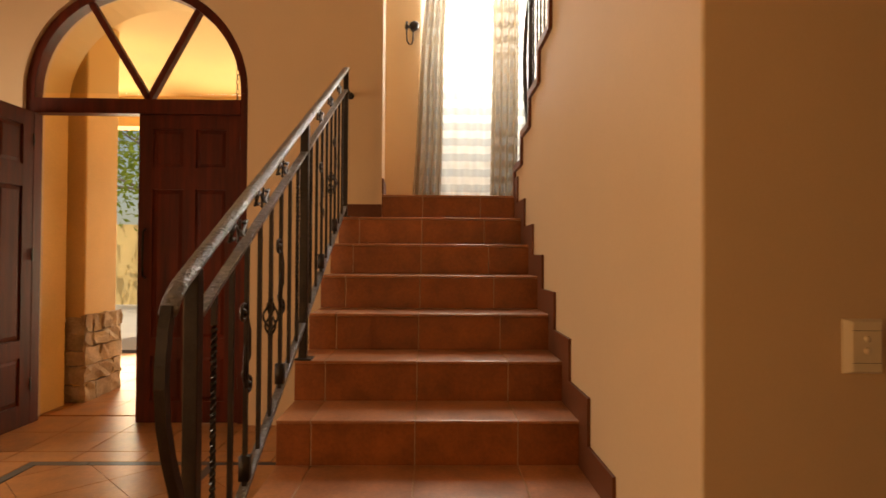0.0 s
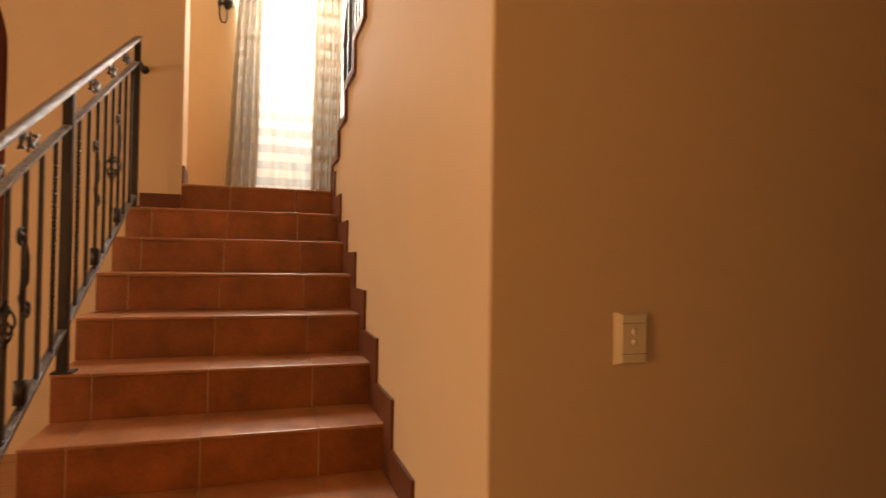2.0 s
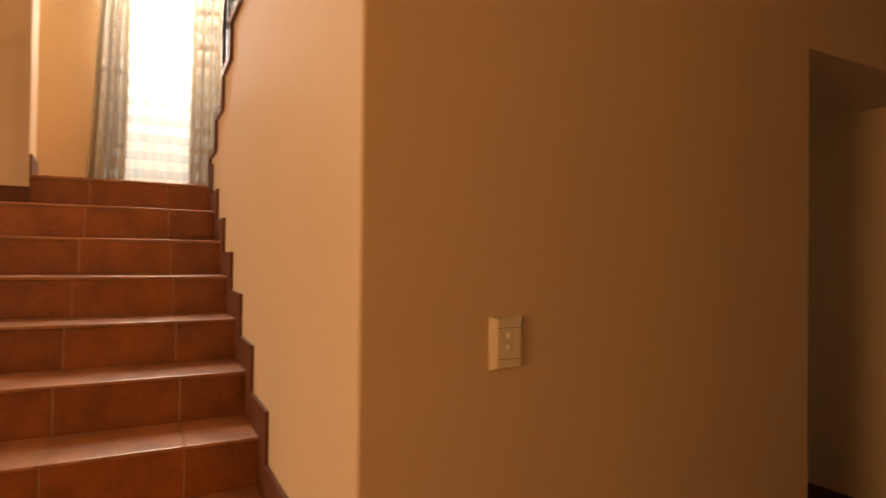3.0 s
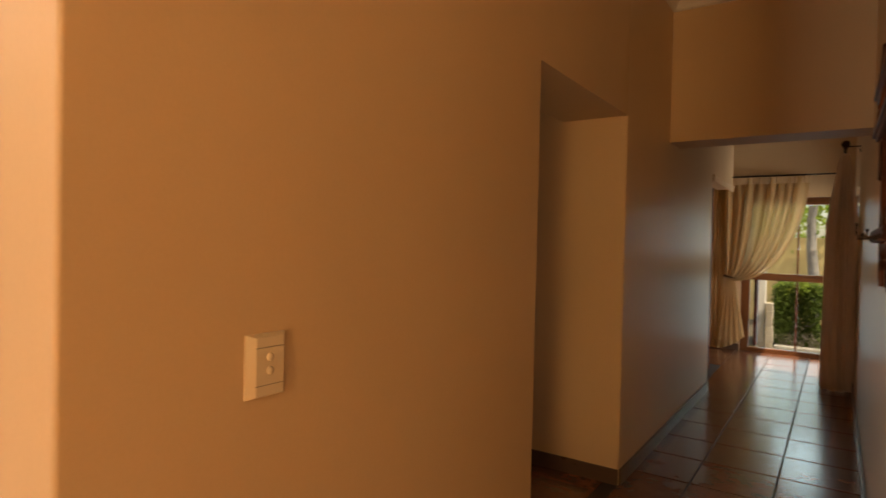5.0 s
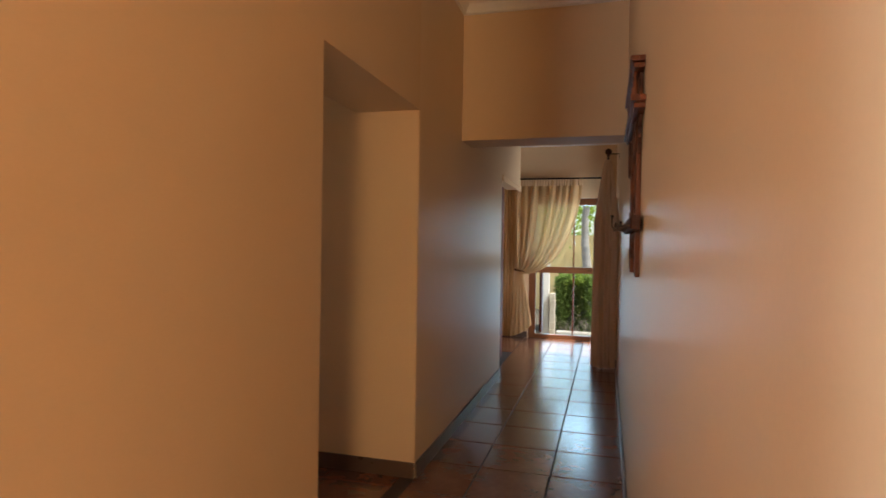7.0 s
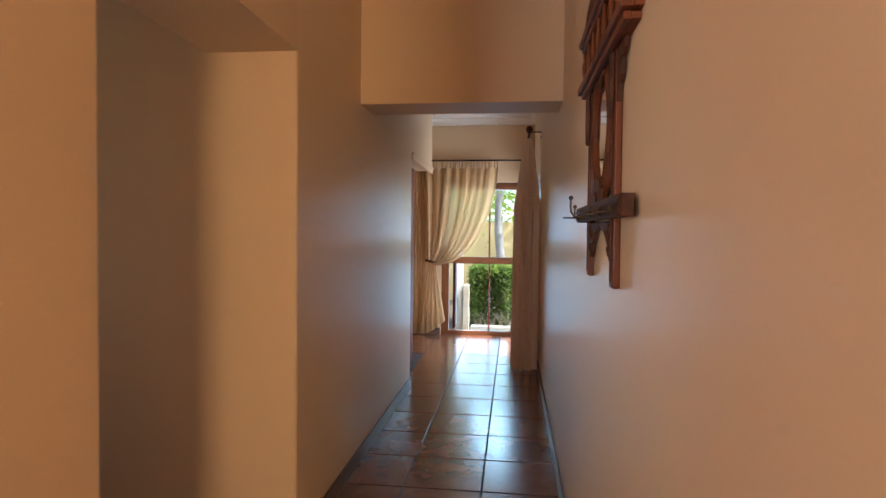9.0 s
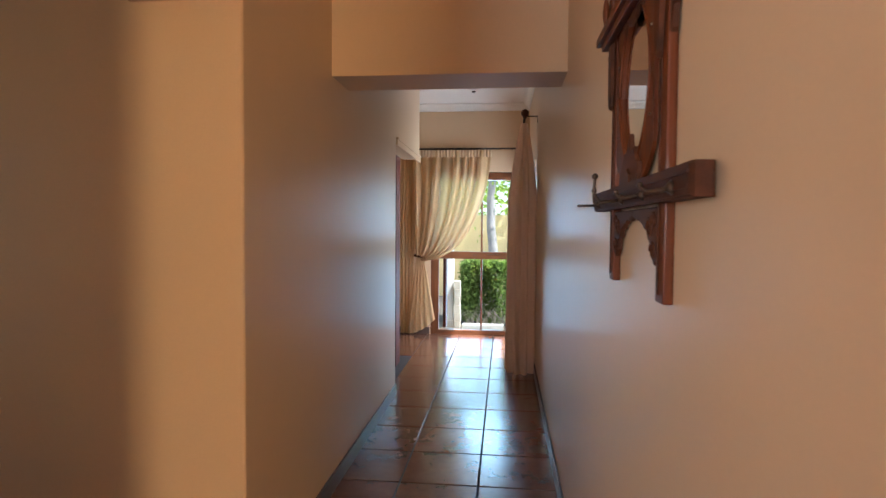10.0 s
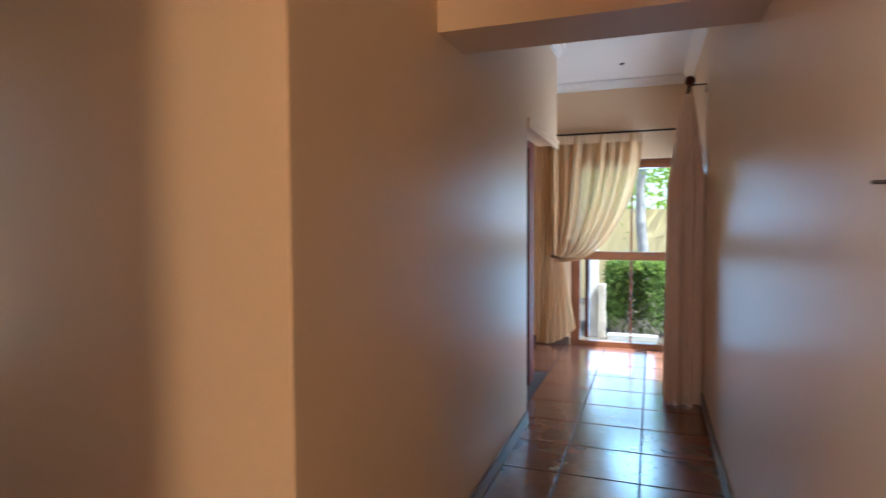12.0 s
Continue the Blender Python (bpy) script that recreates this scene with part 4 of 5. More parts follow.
def drape_left(u, v):
    z = 5.04 - 3.30 * v
    y = -2.274 - 0.207 * v + (0.161 + 0.124 * v) * u + 0.008 * math.sin(v * 9)
    return (-4.38 + 0.034 * math.sin(u * 7 * math.pi + 0.5 * math.sin(v * 3)) + 0.012 * math.sin(u * 11 + v * 4), y, z)


def drape_right(u, v):
    z = 5.04 - 3.30 * v
    y = -1.69 + 0.265 * u + 0.010 * math.sin(v * 4)
    return (-4.38 + 0.034 * math.sin(u * 8 * math.pi + 0.4) + 0.012 * math.sin(u * 9 + v * 5), y, z)


def voile(u, v):
    z = 5.04 - 3.30 * v
    return (-4.44 + 0.018 * math.sin(u * 20 * math.pi) + 0.006 * math.sin(v * 7 + u * 9), -2.36 + 1.28 * u, z)


WIDE = [0.62, 3.3]
curtain("drape", drape_left, 48, 40, CHECK, lc), curtain("drape", drape_right, 48, 40, CHECK, lc)
WIDE = [1.7, 3.3]
curtain("voile", voile, 90, 30, SHEER, lc)
bm = tube(bmesh.new(), [(-4.40, -2.6, 5.06), (-4.40, -1.0, 5.06)], 0.014, 10)
ball(bm, (-4.40, -2.62, 5.06), 0.03), ball(bm, (-4.40, -0.98, 5.06), 0.03)
for y in (-2.5, -1.1):
    tube(bm, [(-4.40, y, 5.06), (-4.4995, y, 5.06)], 0.008, 6)
under(finish("curtain_rod", bm, IRON, smooth=True), lc)

sc = thing("wall_lamp", (-4.5, -2.49, 3.55), "small dark iron wall lamp with curved arm", "wall lamp")
bm = tube(bmesh.new(), [(-4.4995, -2.475, 3.57), (-4.48, -2.475, 3.57)], 0.035, 14)
under(finish("rose", bm, IRON), sc)
bm = ball(bmesh.new(), (-4.44, -2.462, 3.575), 0.052, 1, 1, 0.9, 14)
under(finish("globe", bm, IRON, smooth=True), sc)
bm = tube(bmesh.new(), [(-4.45, -2.535, 3.57), (-4.43, -2.54, 3.50), (-4.43, -2.535, 3.42), (-4.43, -2.515, 3.385), (-4.43, -2.49, 3.385), (-4.43, -2.475, 3.42), (-4.44, -2.475, 3.54)], 0.008, 8)
under(finish("arm", bm, IRON, smooth=True), sc)
bm = tube(bmesh.new(), [(-4.49, -2.475, 3.575), (-4.45, -2.555, 3.575)], 0.014, 8)
tube(bm, [(-4.45, -2.54, 3.54), (-4.45, -2.54, 3.62)], 0.016, 8, 0.012)
under(finish("candle_holder", bm, IRON, smooth=True), sc)

# ---- passage: end window ----
YW = 6.17
w2 = thing("window_2", (0.5, YW, 0), "tall timber-framed window with a transom rail", "window", kind="structure")


def timber(name, *d, mat=FRAMEW, parent=None, label=""):
    return under(finish(name, boxes(*d, bevel=0.004), mat, label=label), parent or w2)


timber("stile", (-0.05, 0.045, YW - 0.01, YW + 0.07, 0, 1.93))
timber("stile", (W - 0.06, W, YW - 0.01, YW + 0.07, 0, 1.93))
timber("head", (0.045, W - 0.06, YW - 0.01, YW + 0.07, 1.835, 1.925), mat=FRAMEH)
timber("transom", (0.045, W - 0.06, YW - 0.02, YW + 0.07, 0.905, 0.99), mat=FRAMEH)
timber("sill", (0.045, W - 0.06, YW - 0.02, YW + 0.07, 0, 0.055), mat=FRAMEH)
timber("glazing_bar", (0.543, 0.565, YW + 0.01, YW + 0.05, 0.055, 0.905))
timber("glazing_bar", (0.543, 0.565, YW + 0.01, YW + 0.05, 0.99, 1.835))
timber("window_stay", (0.45, 0.49, YW - 0.034, YW - 0.021, 0.945, 0.955), (0.62, 0.78, YW - 0.034, YW - 0.021, 0.955, 0.962), mat=BRASS)
for x0, x1 in ((0.046, 0.542), (0.566, W - 0.061)):
    for z0, z1 in ((0.056, 0.904), (0.991, 1.834)):
        p = under(finish("pane", boxes((x0, x1, YW + 0.028, YW + 0.032, z0, z1)), GLASS), w2)
        p.visible_shadow = False
timber("open_sash", (0.085, 0.120, YW + 0.12, YW + 0.30, 0.06, 0.90), mat=MAHOG, label="dark timber sash standing open")
w3 = thing("window_3", (W + 0.08, 5.4, 0), "timber-framed side window behind a curtain", "window", kind="structure")
for d in ((W + 0.03, W + 0.11, 4.75, 4.83, 0.05, 1.92), (W + 0.03, W + 0.11, 5.94, 6.02, 0.05, 1.92), (W + 0.03, W + 0.11, 4.83, 5.94, 1.84, 1.92), (W + 0.03, W + 0.11, 4.83, 5.94, 0.9, 0.98), (W + 0.03, W + 0.11, 4.83, 5.94, 0.05, 0.11)):
    timber("frame_member", d, parent=w3)
p = under(finish("pane", boxes((W + 0.068, W + 0.072, 4.83, 5.94, 0.11, 1.84)), GLASS), w3)
p.visible_shadow = False

# curtain at the end window, tied back low
cu = thing("tied_curtain", (-0.15, 6.05, 0), "sheer beige pleated curtain tied back to one side", "curtain")
TIE_Z, TOP_Z = 0.93, 2.165


def swag(u, v):
    s = v
    f = 1 - math.sqrt(max(0.0, 1 - s * s))
    xt, xe = -0.27 + 0.93 * u, -0.20 + 0.085 * u
    amp = 0.05 * (1 - 0.55 * s) * (0.75 + 0.35 * math.sin(u * 23 + 1)) + 0.014 * s
    ph = u * 8.5 * 2 * math.pi + 1.1 * math.sin(u * 9) + 0.5 * math.sin(v * 3 + u * 17)
    x = xt - (xt - xe) * f + 0.006 * math.cos(ph)
    y = 6.055 + amp * math.sin(ph) - 0.05 * s * s * u - 0.03 * math.sin(math.pi * s) * u
    return (x, y, TOP_Z - (TOP_Z - TIE_Z) * s - 0.05 * u * math.sin(math.pi * s * 0.5) ** 4)


def tail(u, v):
    spread_l, spread_r = -0.20 - 0.13 * v ** 0.8, -0.115 + 0.135 * v ** 0.9
    z = TIE_Z - 0.02 * u - v * (TIE_Z - 0.02 - 0.20 * u ** 2)
    ph = u * 5 * 2 * math.pi
    return (spread_l + (spread_r - spread_l) * u, 6.05 + (0.014 + 0.016 * v) * math.sin(ph) - 0.03 * u, z)


def side_drop(u, v):
    ph = u * 4 * 2 * math.pi
    return (-0.40 + 0.16 * u + 0.004 * math.sin(v * 6), 6.09 + 0.02 * math.sin(ph), TOP_Z - v * (TOP_Z - 0.015))


def heading(u, v):
    ph = u * 26 * 2 * math.pi
    return (-0.272 + 0.935 * u, 6.018 + 0.010 * math.sin(ph), TOP_Z + 0.008 - 0.085 * v)


curtain("heading", heading, 200, 3, HEADC, cu)
curtain("swag", swag, 170, 44, DRAPE, cu), curtain("tail", tail, 60, 26, DRAPE, cu), curtain("side_drop", side_drop, 40, 20, DRAPE, cu)
bm = tube(bmesh.new(), [(-0.235 + 0.0, 6.06, 0.945), (-0.16, 6.015, 0.93), (-0.095, 6.03, 0.915), (-0.10, 6.09, 0.92), (-0.18, 6.10, 0.935), (-0.235, 6.06, 0.945)], 0.014, 8)
under(finish("tie_back", bm, RACKD, label="dark rope tie-back", smooth=True), cu)
rod = thing("curtain_rod", (0.3, 6.05, 2.19), "slim dark curtain rod over the end window", "curtain rod")
bm = tube(bmesh.new(), [(-0.6, 6.06, 2.19), (0.96, 6.06, 2.19)], 0.010, 10)
for x in (-0.5, 0.9):
    tube(bm, [(x, 6.06, 2.19), (x, 6.1495, 2.19)], 0.007, 6)
under(finish("pole", bm, IRON, smooth=True), rod)
for i in range(14):
    x = -0.25 + 0.066 * i
    pts = [(x, 6.06 + 0.016 * math.cos(a), 2.19 + 0.016 * math.sin(a)) for a in [2 * math.pi * k / 10 for k in range(11)]]
    under(finish("ring", tube(bmesh.new(), pts, 0.003, 5), IRON), rod)

# gathered curtain on the side window
gc = thing("gathered_curtain", (0.98, 4.5, 0), "heavy beige curtain hanging gathered beside the wall", "curtain")


def gathered(u, v):
    z = 2.19 - v * (2.19 - 0.012)
    k = min(1.0, v / 0.30) ** 0.8
    half = 0.028 + 0.083 * k + 0.010 * max(0.0, v - 0.6)
    cx = 0.984 - 0.002 * k - 0.012 * v
    yc = 4.47
    a = u * 2 * math.pi
    fold = 1 + 0.20 * math.sin(9 * a + 0.8 * math.sin(v * 3)) * (0.5 + 0.5 * k)
    return (cx + half * math.cos(a) * fold, yc + (0.05 + 0.10 * k) * math.sin(a) * fold, z)


curtain("cloth", gathered, 110, 40, DRAPE2, gc)
sr = thing("side_curtain_rod", (0.985, 5.2, 2.24), "dark curtain rod with ball finial along the wall", "curtain rod")
bm = tube(bmesh.new(), [(0.985, 4.40, 2.235), (0.985, 6.0, 2.235)], 0.011, 10)
under(finish("pole", bm, IRON, smooth=True), sr)
bm = ball(bmesh.new(), (0.985, 4.37, 2.265), 0.034, 1, 1, 1, 14)
tube(bm, [(0.985, 4.40, 2.235), (0.985, 4.385, 2.245)], 0.018, 10)
under(finish("finial", bm, RACKD, smooth=True), sr)
bm = tube(bmesh.new(), [(0.985, 4.46, 2.235), (0.985, 4.46, 2.255), (W - 0.0005, 4.46, 2.255), (W - 0.0005, 4.46, 2.20)], 0.006, 8)
under(finish("bracket", bm, IRON, smooth=True), sr)

# ceiling spot
cs = thing("ceiling_sensor", (0.48, 5.5, END_TOP), "tiny round ceiling fitting", "ceiling fitting")
under(finish("disc", tube(bmesh.new(), [(0.48, 5.5, END_TOP - 0.0005), (0.48, 5.5, END_TOP - 0.014)], 0.022, 14, 0.016), BRASS), cs)

# ---- side door at the passage's end ----
sd = thing("door_2", (-0.2, 4.2, 0), "dark timber side door in its frame", "door", kind="structure")
for d in ((-0.23, -0.155, 4.50, 4.69, 0, 1.95), (-0.23, -0.155, 3.655, 3.72, 0, 1.95), (-0.23, -0.157, 3.72, 4.50, 1.87, 1.95)):
    timber("frame_member", d, mat=MAHOG, parent=sd)
timber("leaf", (-0.26, -0.225, 3.72, 4.50, 0.01, 1.87), mat=MAHOG, parent=sd)

# ---- unseen hall openings added behind the camera to let light in ----
w7 = thing("added_window_3", (3.47, -4.6, 0.9), "unseen white-framed opening added to light the switch wall", "window", kind="structure")
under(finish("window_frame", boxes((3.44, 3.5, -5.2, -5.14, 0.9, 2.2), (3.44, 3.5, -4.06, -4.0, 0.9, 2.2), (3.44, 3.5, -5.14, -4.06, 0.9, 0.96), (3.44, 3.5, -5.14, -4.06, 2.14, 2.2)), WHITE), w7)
w5 = thing("added_window_2", (2.1, -6.57, 0), "unseen tall white-framed opening added to light the passage", "window", kind="structure")
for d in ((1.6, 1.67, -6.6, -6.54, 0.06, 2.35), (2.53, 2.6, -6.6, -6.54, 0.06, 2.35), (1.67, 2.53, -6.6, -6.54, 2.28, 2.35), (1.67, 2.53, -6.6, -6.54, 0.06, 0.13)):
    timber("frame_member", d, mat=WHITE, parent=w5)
w6 = thing("added_window_1", (-1.5, -6.57, 0), "unseen wide white-framed opening added to light the hall", "window", kind="structure")
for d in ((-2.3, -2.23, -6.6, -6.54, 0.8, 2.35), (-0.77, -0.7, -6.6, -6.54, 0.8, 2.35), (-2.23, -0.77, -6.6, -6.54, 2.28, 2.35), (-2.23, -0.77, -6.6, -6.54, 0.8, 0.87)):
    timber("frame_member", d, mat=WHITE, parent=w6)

# ---- coat rack with mirror ----
XR = 1.082
rack = thing("coat_rack", (W, 0.50, 1.165), "carved stained-wood hall mirror with coat hooks", "coat rack")
CY, CM = 0.559, 0.574


def rpart(name, bm, mat=RACKW, smooth=False, label=""):
    return under(finish(name, bm, mat, smooth=smooth, label=label), rack)


def carved(name, pts, x0, x1, mat=RACKD):
    bm = prism(bmesh.new(), pts, lambda u, v, w: (w, u, v), (x0, x1))
    bmesh.ops.bevel(bm, geom=[e for e in bm.edges if abs(e.verts[0].co.x - e.verts[1].co.x) < 1e-5 and e.verts[0].co.x < x0 + 1e-5], offset=0.003, segments=1, affect="EDGES")
    rpart(name, bm, mat)


for y0, y1 in ((0.315, 0.366), (0.752, 0.799)):
    bm = bmesh.new()
    box(bm, XR, W - 0.0004, y0, y1, 1.166, 1.955, bevel=0.004)
    rpart("upright", bm)
    rpart("upright_fillet", boxes((XR - 0.0025, XR - 0.0003, y0 + 0.030, y0 + 0.036, 1.18, 1.94)), RACKD)
    carved("pendant_drop", [(y0 + 0.012, 1.73), (y0 + 0.010, 1.66), (y0 + 0.014, 1.62), (y0 + 0.020, 1.585), (y0 + 0.030, 1.575), (y0 + 0.040, 1.585), (y0 + 0.044, 1.62), (y0 + 0.046, 1.66), (y0 + 0.046, 1.73)], XR - 0.012, XR - 0.003)
for z in (1.338, 1.85):
    rpart("batten", boxes((XR + 0.0133, W - 0.0005, 0.3645, 0.7535, z, z + 0.03)), RACKD)
# surround with a pointed oval opening
N = 44
oval, outer = [], []
for i in range(N):
    a = 2 * math.pi * i / N
    c, sn = math.cos(a), math.sin(a)
    oval.append((CM + 0.140 * c * (1 - 0.10 * abs(sn)), 1.588 + 0.165 * sn))
    outer.append((CM + math.copysign(min(0.170, abs(c) * 0.23), c), 1.588 + math.copysign(min(0.207 if sn < 0 else 0.15, abs(sn) * 0.215), sn)))
bm = bmesh.new()
loops = [[bm.verts.new((x, y, z)) for y, z in ring] for x, ring in ((XR + 0.001, oval), (XR + 0.001, outer), (XR + 0.009, outer), (XR + 0.009, oval))]
for a, b in zip(loops, loops[1:] + loops[:1]):
    for i in range(N):
        bm.faces.new((a[i], a[(i + 1) % N], b[(i + 1) % N], b[i]))
rpart("mirror_surround", bm, RACKW)
rpart("mirror", prism(bmesh.new(), [(CM + (y - CM) * 1.03, 1.588 + (z - 1.588) * 1.03) for y, z in oval], lambda u, v, w: (w, u, v), (XR + 0.0092, XR + 0.013)), MIRROR, label="oval mirror glass")
rpart("mirror_bead", tube(bmesh.new(), [(XR + 0.001, y, z) for y, z in oval] + [(XR + 0.001, *oval[0])], 0.0035, 6), RACKW, True)
for s in (-1, 1):
    for z in (1.50, 1.66):
        rpart("screw", ball(bmesh.new(), (XR + 0.001, CM + s * 0.148, z), 0.0035), BRASS, True, "dark screw head")
carved("carved_flame", [(CM - 0.085, 1.378), (CM - 0.09, 1.42), (CM - 0.065, 1.43), (CM - 0.05, 1.455), (CM - 0.025, 1.44), (CM - 0.012, 1.485), (CM + 0.008, 1.445), (CM + 0.03, 1.452), (CM + 0.055, 1.42), (CM + 0.085, 1.40), (CM + 0.09, 1.378)], XR - 0.008, XR + 0.0025)
carved("carved_leaf", [(CM - 0.04, 1.378), (CM - 0.035, 1.40), (CM - 0.01, 1.415), (CM + 0.02, 1.395), (CM + 0.035, 1.378)], XR - 0.013, XR - 0.0085)
carved("spandrel", [(CM - 0.1, 1.735), (CM - 0.08, 1.715), (CM - 0.055, 1.735), (CM - 0.03, 1.715), (CM, 1.705), (CM + 0.03, 1.715), (CM + 0.05, 1.735), (CM + 0.075, 1.71), (CM + 0.1, 1.735)], XR - 0.004, XR + 0.002)
# gallery: two moulded rails with small spindles before a back board
for z0, z1, y0, y1, dp in ((1.735, 1.752, 0.125, 0.85, 0.020), (1.7525, 1.773, 0.10, 0.875, 0.030), (1.884, 1.902, 0.18, 0.85, 0.020), (1.9025, 1.922, 0.165, 0.87, 0.028)):
    rpart("moulded_rail", boxes((XR - dp, XR - 0.0032 if z0 < 1.8 else XR - 0.0031, y0, y1, z0, z1), bevel=0.003))
    rpart("rail_return", boxes((XR - 0.0029, W - 0.0006, y0 + 0.001, 0.3145, z0 + 0.001, z1 - 0.001), bevel=0.002))
rpart("back_board", boxes((XR + 0.004, XR + 0.013, 0.3645, 0.7535, 1.745, 1.95)), RACKD)
for k in range(7):
    y = 0.23 + 0.102 * k
    bm = bmesh.new()
    pts = [(XR - 0.012, y, 1.7735 + 0.110 * q / 10) for q in range(11)]
    rad = (0.005, 0.006, 0.004, 0.0065, 0.008, 0.0085, 0.008, 0.0065, 0.004, 0.006, 0.005)
    ring = [[bm.verts.new((c[0] + rr * math.cos(a * math.pi / 4), c[1] + rr * math.sin(a * math.pi / 4), c[2])) for a in range(8)] for c, rr in zip(pts, rad)]
    for r0, r1 in zip(ring, ring[1:]):
        for q in range(8):
            bm.faces.new((r0[q], r0[(q + 1) % 8], r1[(q + 1) % 8], r1[q]))
    rpart("spindle", bm, RACKW, True)
for s in (-1, 1):
    e = CY + s * 0.2335
    carved("carved_ear", [(e, 1.60), (e + s * 0.018, 1.615), (e + s * 0.022, 1.65), (e + s * 0.05, 1.665), (e + s * 0.055, 1.70), (e + s * 0.09, 1.715), (e + s * 0.10, 1.734), (e, 1.734)], XR + 0.002, XR + 0.014)
    carved("carved_ear", [(e, 1.774), (e + s * 0.12, 1.774), (e + s * 0.10, 1.82), (e + s * 0.085, 1.86), (e + s * 0.09, 1.883), (e, 1.883)], XR + 0.002, XR + 0.014)
carved("crest", [(CY - 0.30, 1.923), (CY - 0.28, 1.95), (CY - 0.22, 1.945), (CY - 0.18, 1.975), (CY - 0.10, 1.985), (CY - 0.05, 2.02), (CY - 0.02, 2.015), (CY - 0.012, 2.04), (CY + 0.012, 2.04), (CY + 0.02, 2.015), (CY + 0.05, 2.02), (CY + 0.10, 1.985), (CY + 0.18, 1.975), (CY + 0.22, 1.945), (CY + 0.28, 1.95), (CY + 0.30, 1.923)], XR - 0.02, XR - 0.001)
# cross bar with bevelled ends
AX0, AX1 = XR - 0.0245, XR - 0.0028
plan = [(AX0, 0.116), (AX0 + 0.006, 0.107), (1.086, 0.107), (1.090, 0.112), (1.091, 0.3145), (AX1, 0.3145), (AX1, 0.7995), (1.091, 0.7995), (1.091, 0.905), (AX0 + 0.004, 0.905), (AX0, 0.901)]
bm = prism(bmesh.new(), plan, lambda u, v, w: (u, v, w), (1.334, 1.381))
bmesh.ops.bevel(bm, geom=[e for e in bm.edges if abs(e.verts[0].co.z - e.verts[1].co.z) < 1e-5 and max(v.co.x for v in e.verts) < AX0 + 0.005], offset=0.0035, segments=2, affect="EDGES")
rpart("cross_bar", bm, RACKD)
for z in (1.348, 1.367):
    rpart("cross_bar_bead", boxes((AX0 - 0.0028, AX0 - 0.0003, 0.112, 0.892, z - 0.0025, z + 0.0025)), RACKD)
for s in (-1, 1):
    e = CY + s * 0.1945
    pts = [(e, 1.330), (e, 1.236), (e - s * 0.020, 1.226), (e - s * 0.042, 1.244), (e - s * 0.046, 1.268), (e - s * 0.068, 1.272), (e - s * 0.076, 1.296), (e - s * 0.096, 1.289), (e - s * 0.108, 1.305), (e - s * 0.126, 1.301), (e - s * 0.140, 1.314), (e - s * 0.160, 1.307), (CY + s * 0.0003, 1.316), (CY + s * 0.0003, 1.330)]
    for cu_y, cu_z, r in ((0.024, 1.252, 0.017), (0.050, 1.292, 0.020), (0.022, 1.306, 0.015)):
        curl = [(XR + 0.0005, e - s * cu_y + r * (1 - 0.7 * q / 20) * math.cos(0.45 * q), cu_z + r * (1 - 0.7 * q / 20) * math.sin(0.45 * q)) for q in range(21)]
        rpart("carved_curl", tube(bmesh.new(), curl, 0.0035, 6, 0.002), RACKD, True)
    carved("fret_bracket", pts, XR + 0.001, XR + 0.013)
for y, ln, up in ((0.185, 0.045, 0.0), (0.36, 0.045, 0.0), (0.537, 0.054, 0.042), (0.814, 0.014, 0.030)):
    base = (AX0 - 0.003, y, 1.350)
    pts = [base, (AX0 - 0.02 * ln / 0.05, y, 1.346), (AX0 - ln + 0.010, y, 1.344), (AX0 - ln, y, 1.350 + 0.2 * up), (AX0 - ln - 0.001, y, 1.352 + 0.6 * up), (AX0 - ln, y, 1.352 + up)]
    bm = tube(bmesh.new(), pts, 0.0036, 8, 0.003)
    ball(bm, (AX0 - ln, y, 1.354 + up), 0.0065 if up else 0.0045)
    tube(bm, [(AX0 - 0.0004, y, 1.350), (AX0 - 0.009, y, 1.349)], 0.012, 10, 0.005)
    rpart("coat_hook", bm, BRASS, True, "dark metal coat hook")
rpart("peg", tube(bmesh.new(), [(AX0 - 0.0004, 0.890, 1.350), (AX0 - 0.045, 0.890, 1.350)], 0.0032, 8, 0.0026), BRASS, True, "thin dark metal peg")

# ---- floor tiles ----
def floor_tile(x0, x1, y0, y1, mat, sag=0.0):
    bm = boxes((x0, x1, y0, y1, -0.006, 0.0), bevel=0.0015)
    return finish("floor_tile", bm, mat, FLOOR)


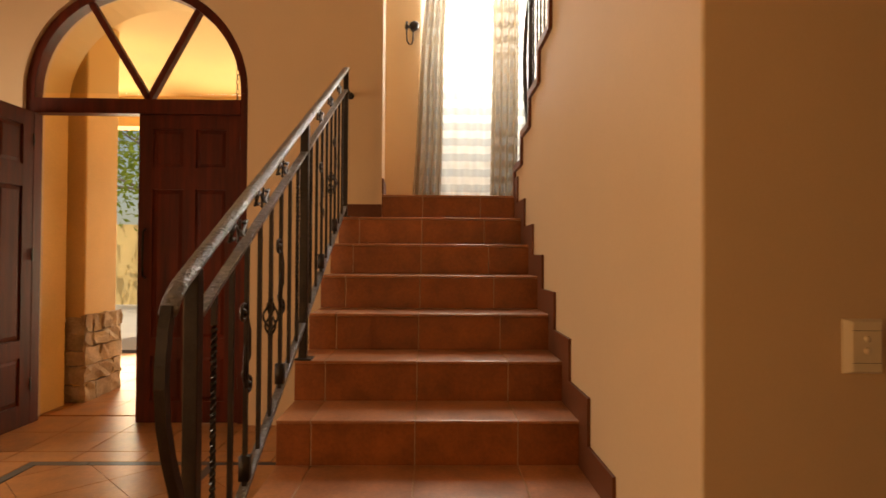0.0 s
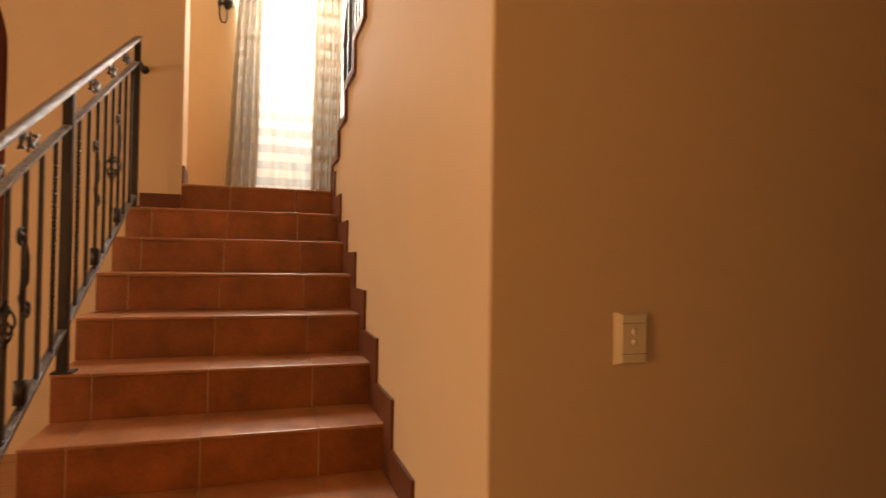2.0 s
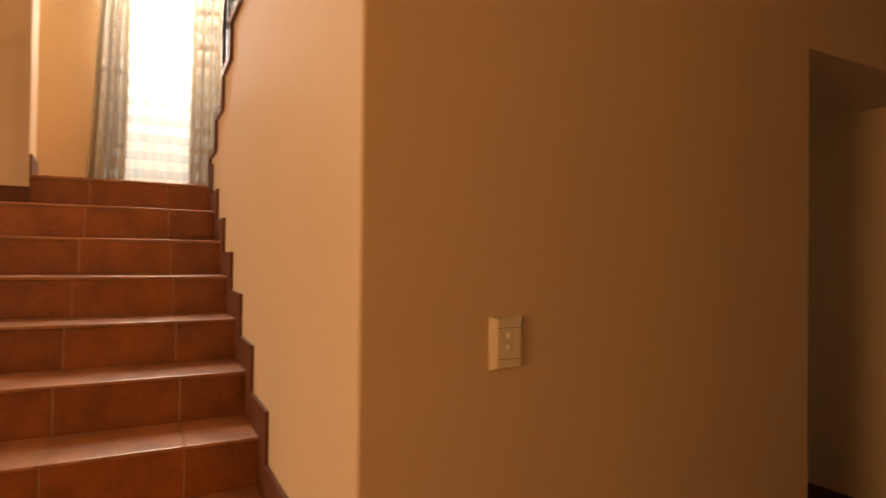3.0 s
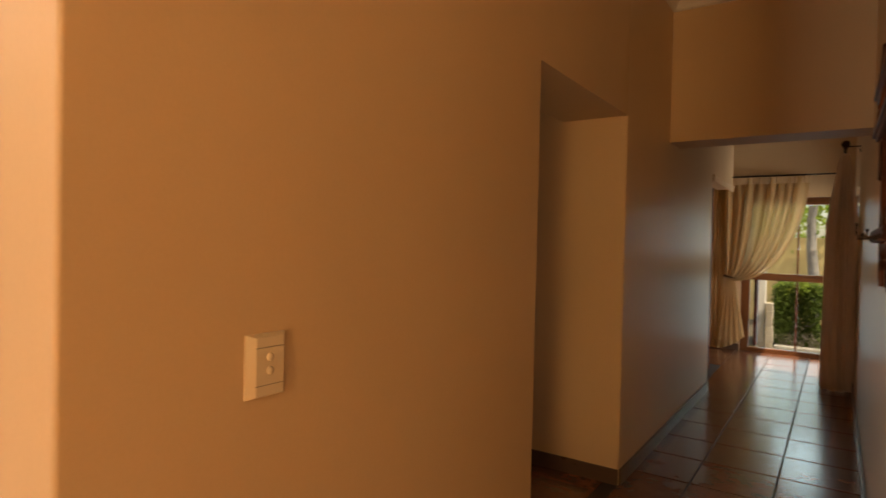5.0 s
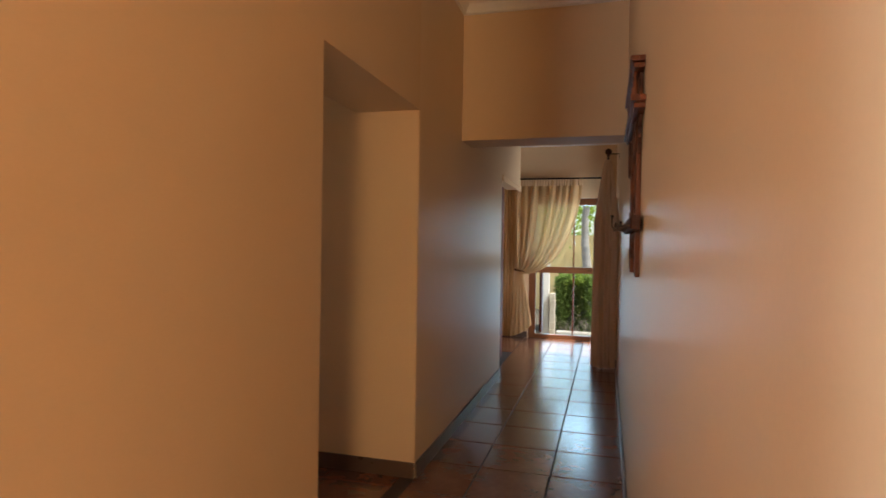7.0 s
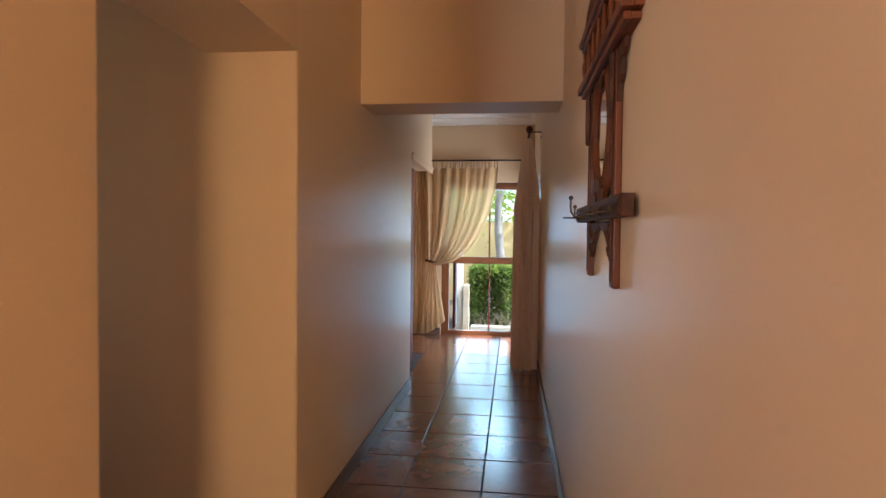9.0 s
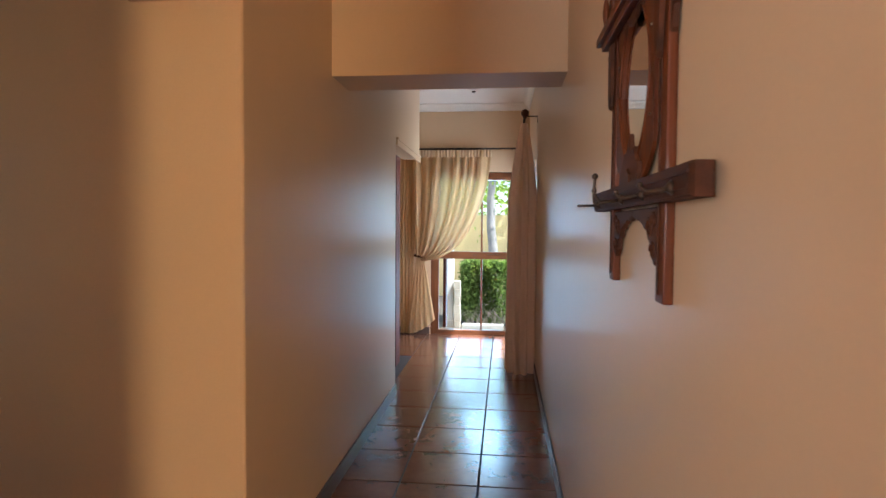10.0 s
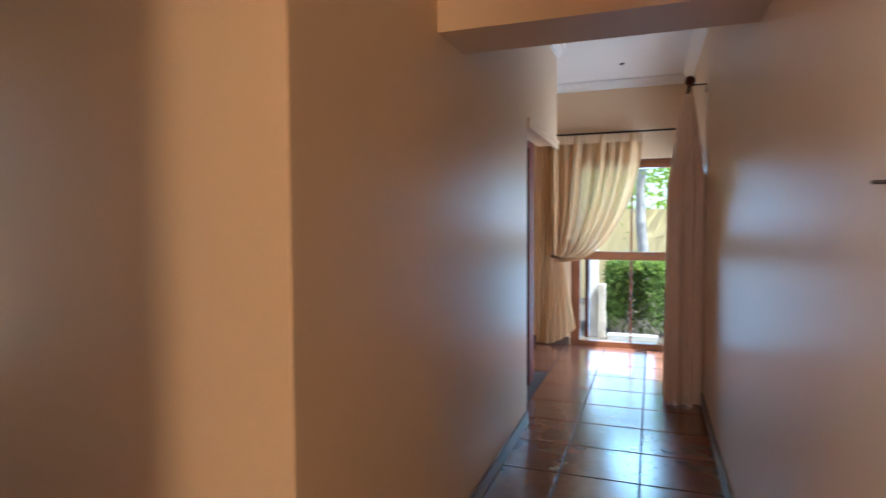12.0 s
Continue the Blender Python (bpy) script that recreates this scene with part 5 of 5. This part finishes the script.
TX = [-0.87, -0.475, -0.08, 0.31, 0.705, 1.10]
G = 0.007
i = 0
yy = 2.565 - 0.403 * 11
while yy < 6.16:
    for x0, x1 in zip(TX, TX[1:]):
        a, b = x0 + 0.0045, x1 - 0.0045
        if yy < 4.7 and x1 < 0.3 and not (yy > -0.35 and yy < 1.1):
            if x1 < 0:
                continue
            a = max(a, 0.0 if yy < 3.6 else -0.16)
        y0, y1 = yy + G, min(yy + 0.403 - G, 6.16)
        if x1 < 0.0 and yy < 4.7:
            y0, y1 = max(y0, 0.0), min(y1, 1.088)
        if x0 < 0 < x1 and yy < 3.6:
            a = max(a, 0.0)
        if y1 - y0 > 0.03 and b - a > 0.02:
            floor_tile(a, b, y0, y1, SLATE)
    yy += 0.403
# hall: straight tiles round a dark border, diagonal tiles inside it
for i in range(17):
    for j in range(14):
        x0, y0 = -3.19 + 0.405 * i, -6.48 + 0.405 * j
        x1, y1 = x0 + 0.398, y0 + 0.398
        if x0 < -2.21:
            floor_tile(x0, min(x1, -2.205), y0, min(y1, -2.93), HALLT) if y0 < -2.95 else None
        elif y0 < -4.68:
            floor_tile(x0 - 0.221, min(x1 - 0.221, 3.39), y0, min(y1, -4.685), HALLT)
s45 = math.sqrt(0.5)
for i in range(-14, 15):
    for j in range(-14, 15):
        cx, cy = -0.2 + (i - j) * 0.405 * s45, -3.2 + (i + j) * 0.405 * s45
        r = 0.2 / s45
        poly = [(cx + r, cy), (cx, cy + r), (cx - r, cy), (cx, cy - r)]
        for a, b, c in ((-1, 0, 2.14), (1, 0, 3.39), (0, -1, 4.61), (0, 1, -1.86)):
            poly = clip(poly, a, b, c) if poly else poly
        if cx < -0.3 and len(poly) >= 3:
            poly = clip(poly, 0, 1, -2.93)
        if len(poly) >= 3:
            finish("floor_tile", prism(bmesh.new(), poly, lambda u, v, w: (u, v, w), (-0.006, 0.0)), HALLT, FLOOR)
for y in range(3):
    finish("border_strip", boxes((-2.20, -2.145, -4.675 + 0.36 * y, -4.675 + 0.36 * y + 0.354, -0.006, 0.0005)), STRIP, FLOOR)
for x in range(15):
    finish("border_strip", boxes((-2.14 + 0.36 * x, -2.14 + 0.36 * x + 0.354, -4.675, -4.62, -0.006, 0.0005)), STRIP, FLOOR)
for x in range(6):
    finish("border_strip", boxes((-2.14 + 0.36 * x, -2.14 + 0.36 * x + 0.354, -3.60, -3.545, -0.006, 0.0005)), STRIP, FLOOR)
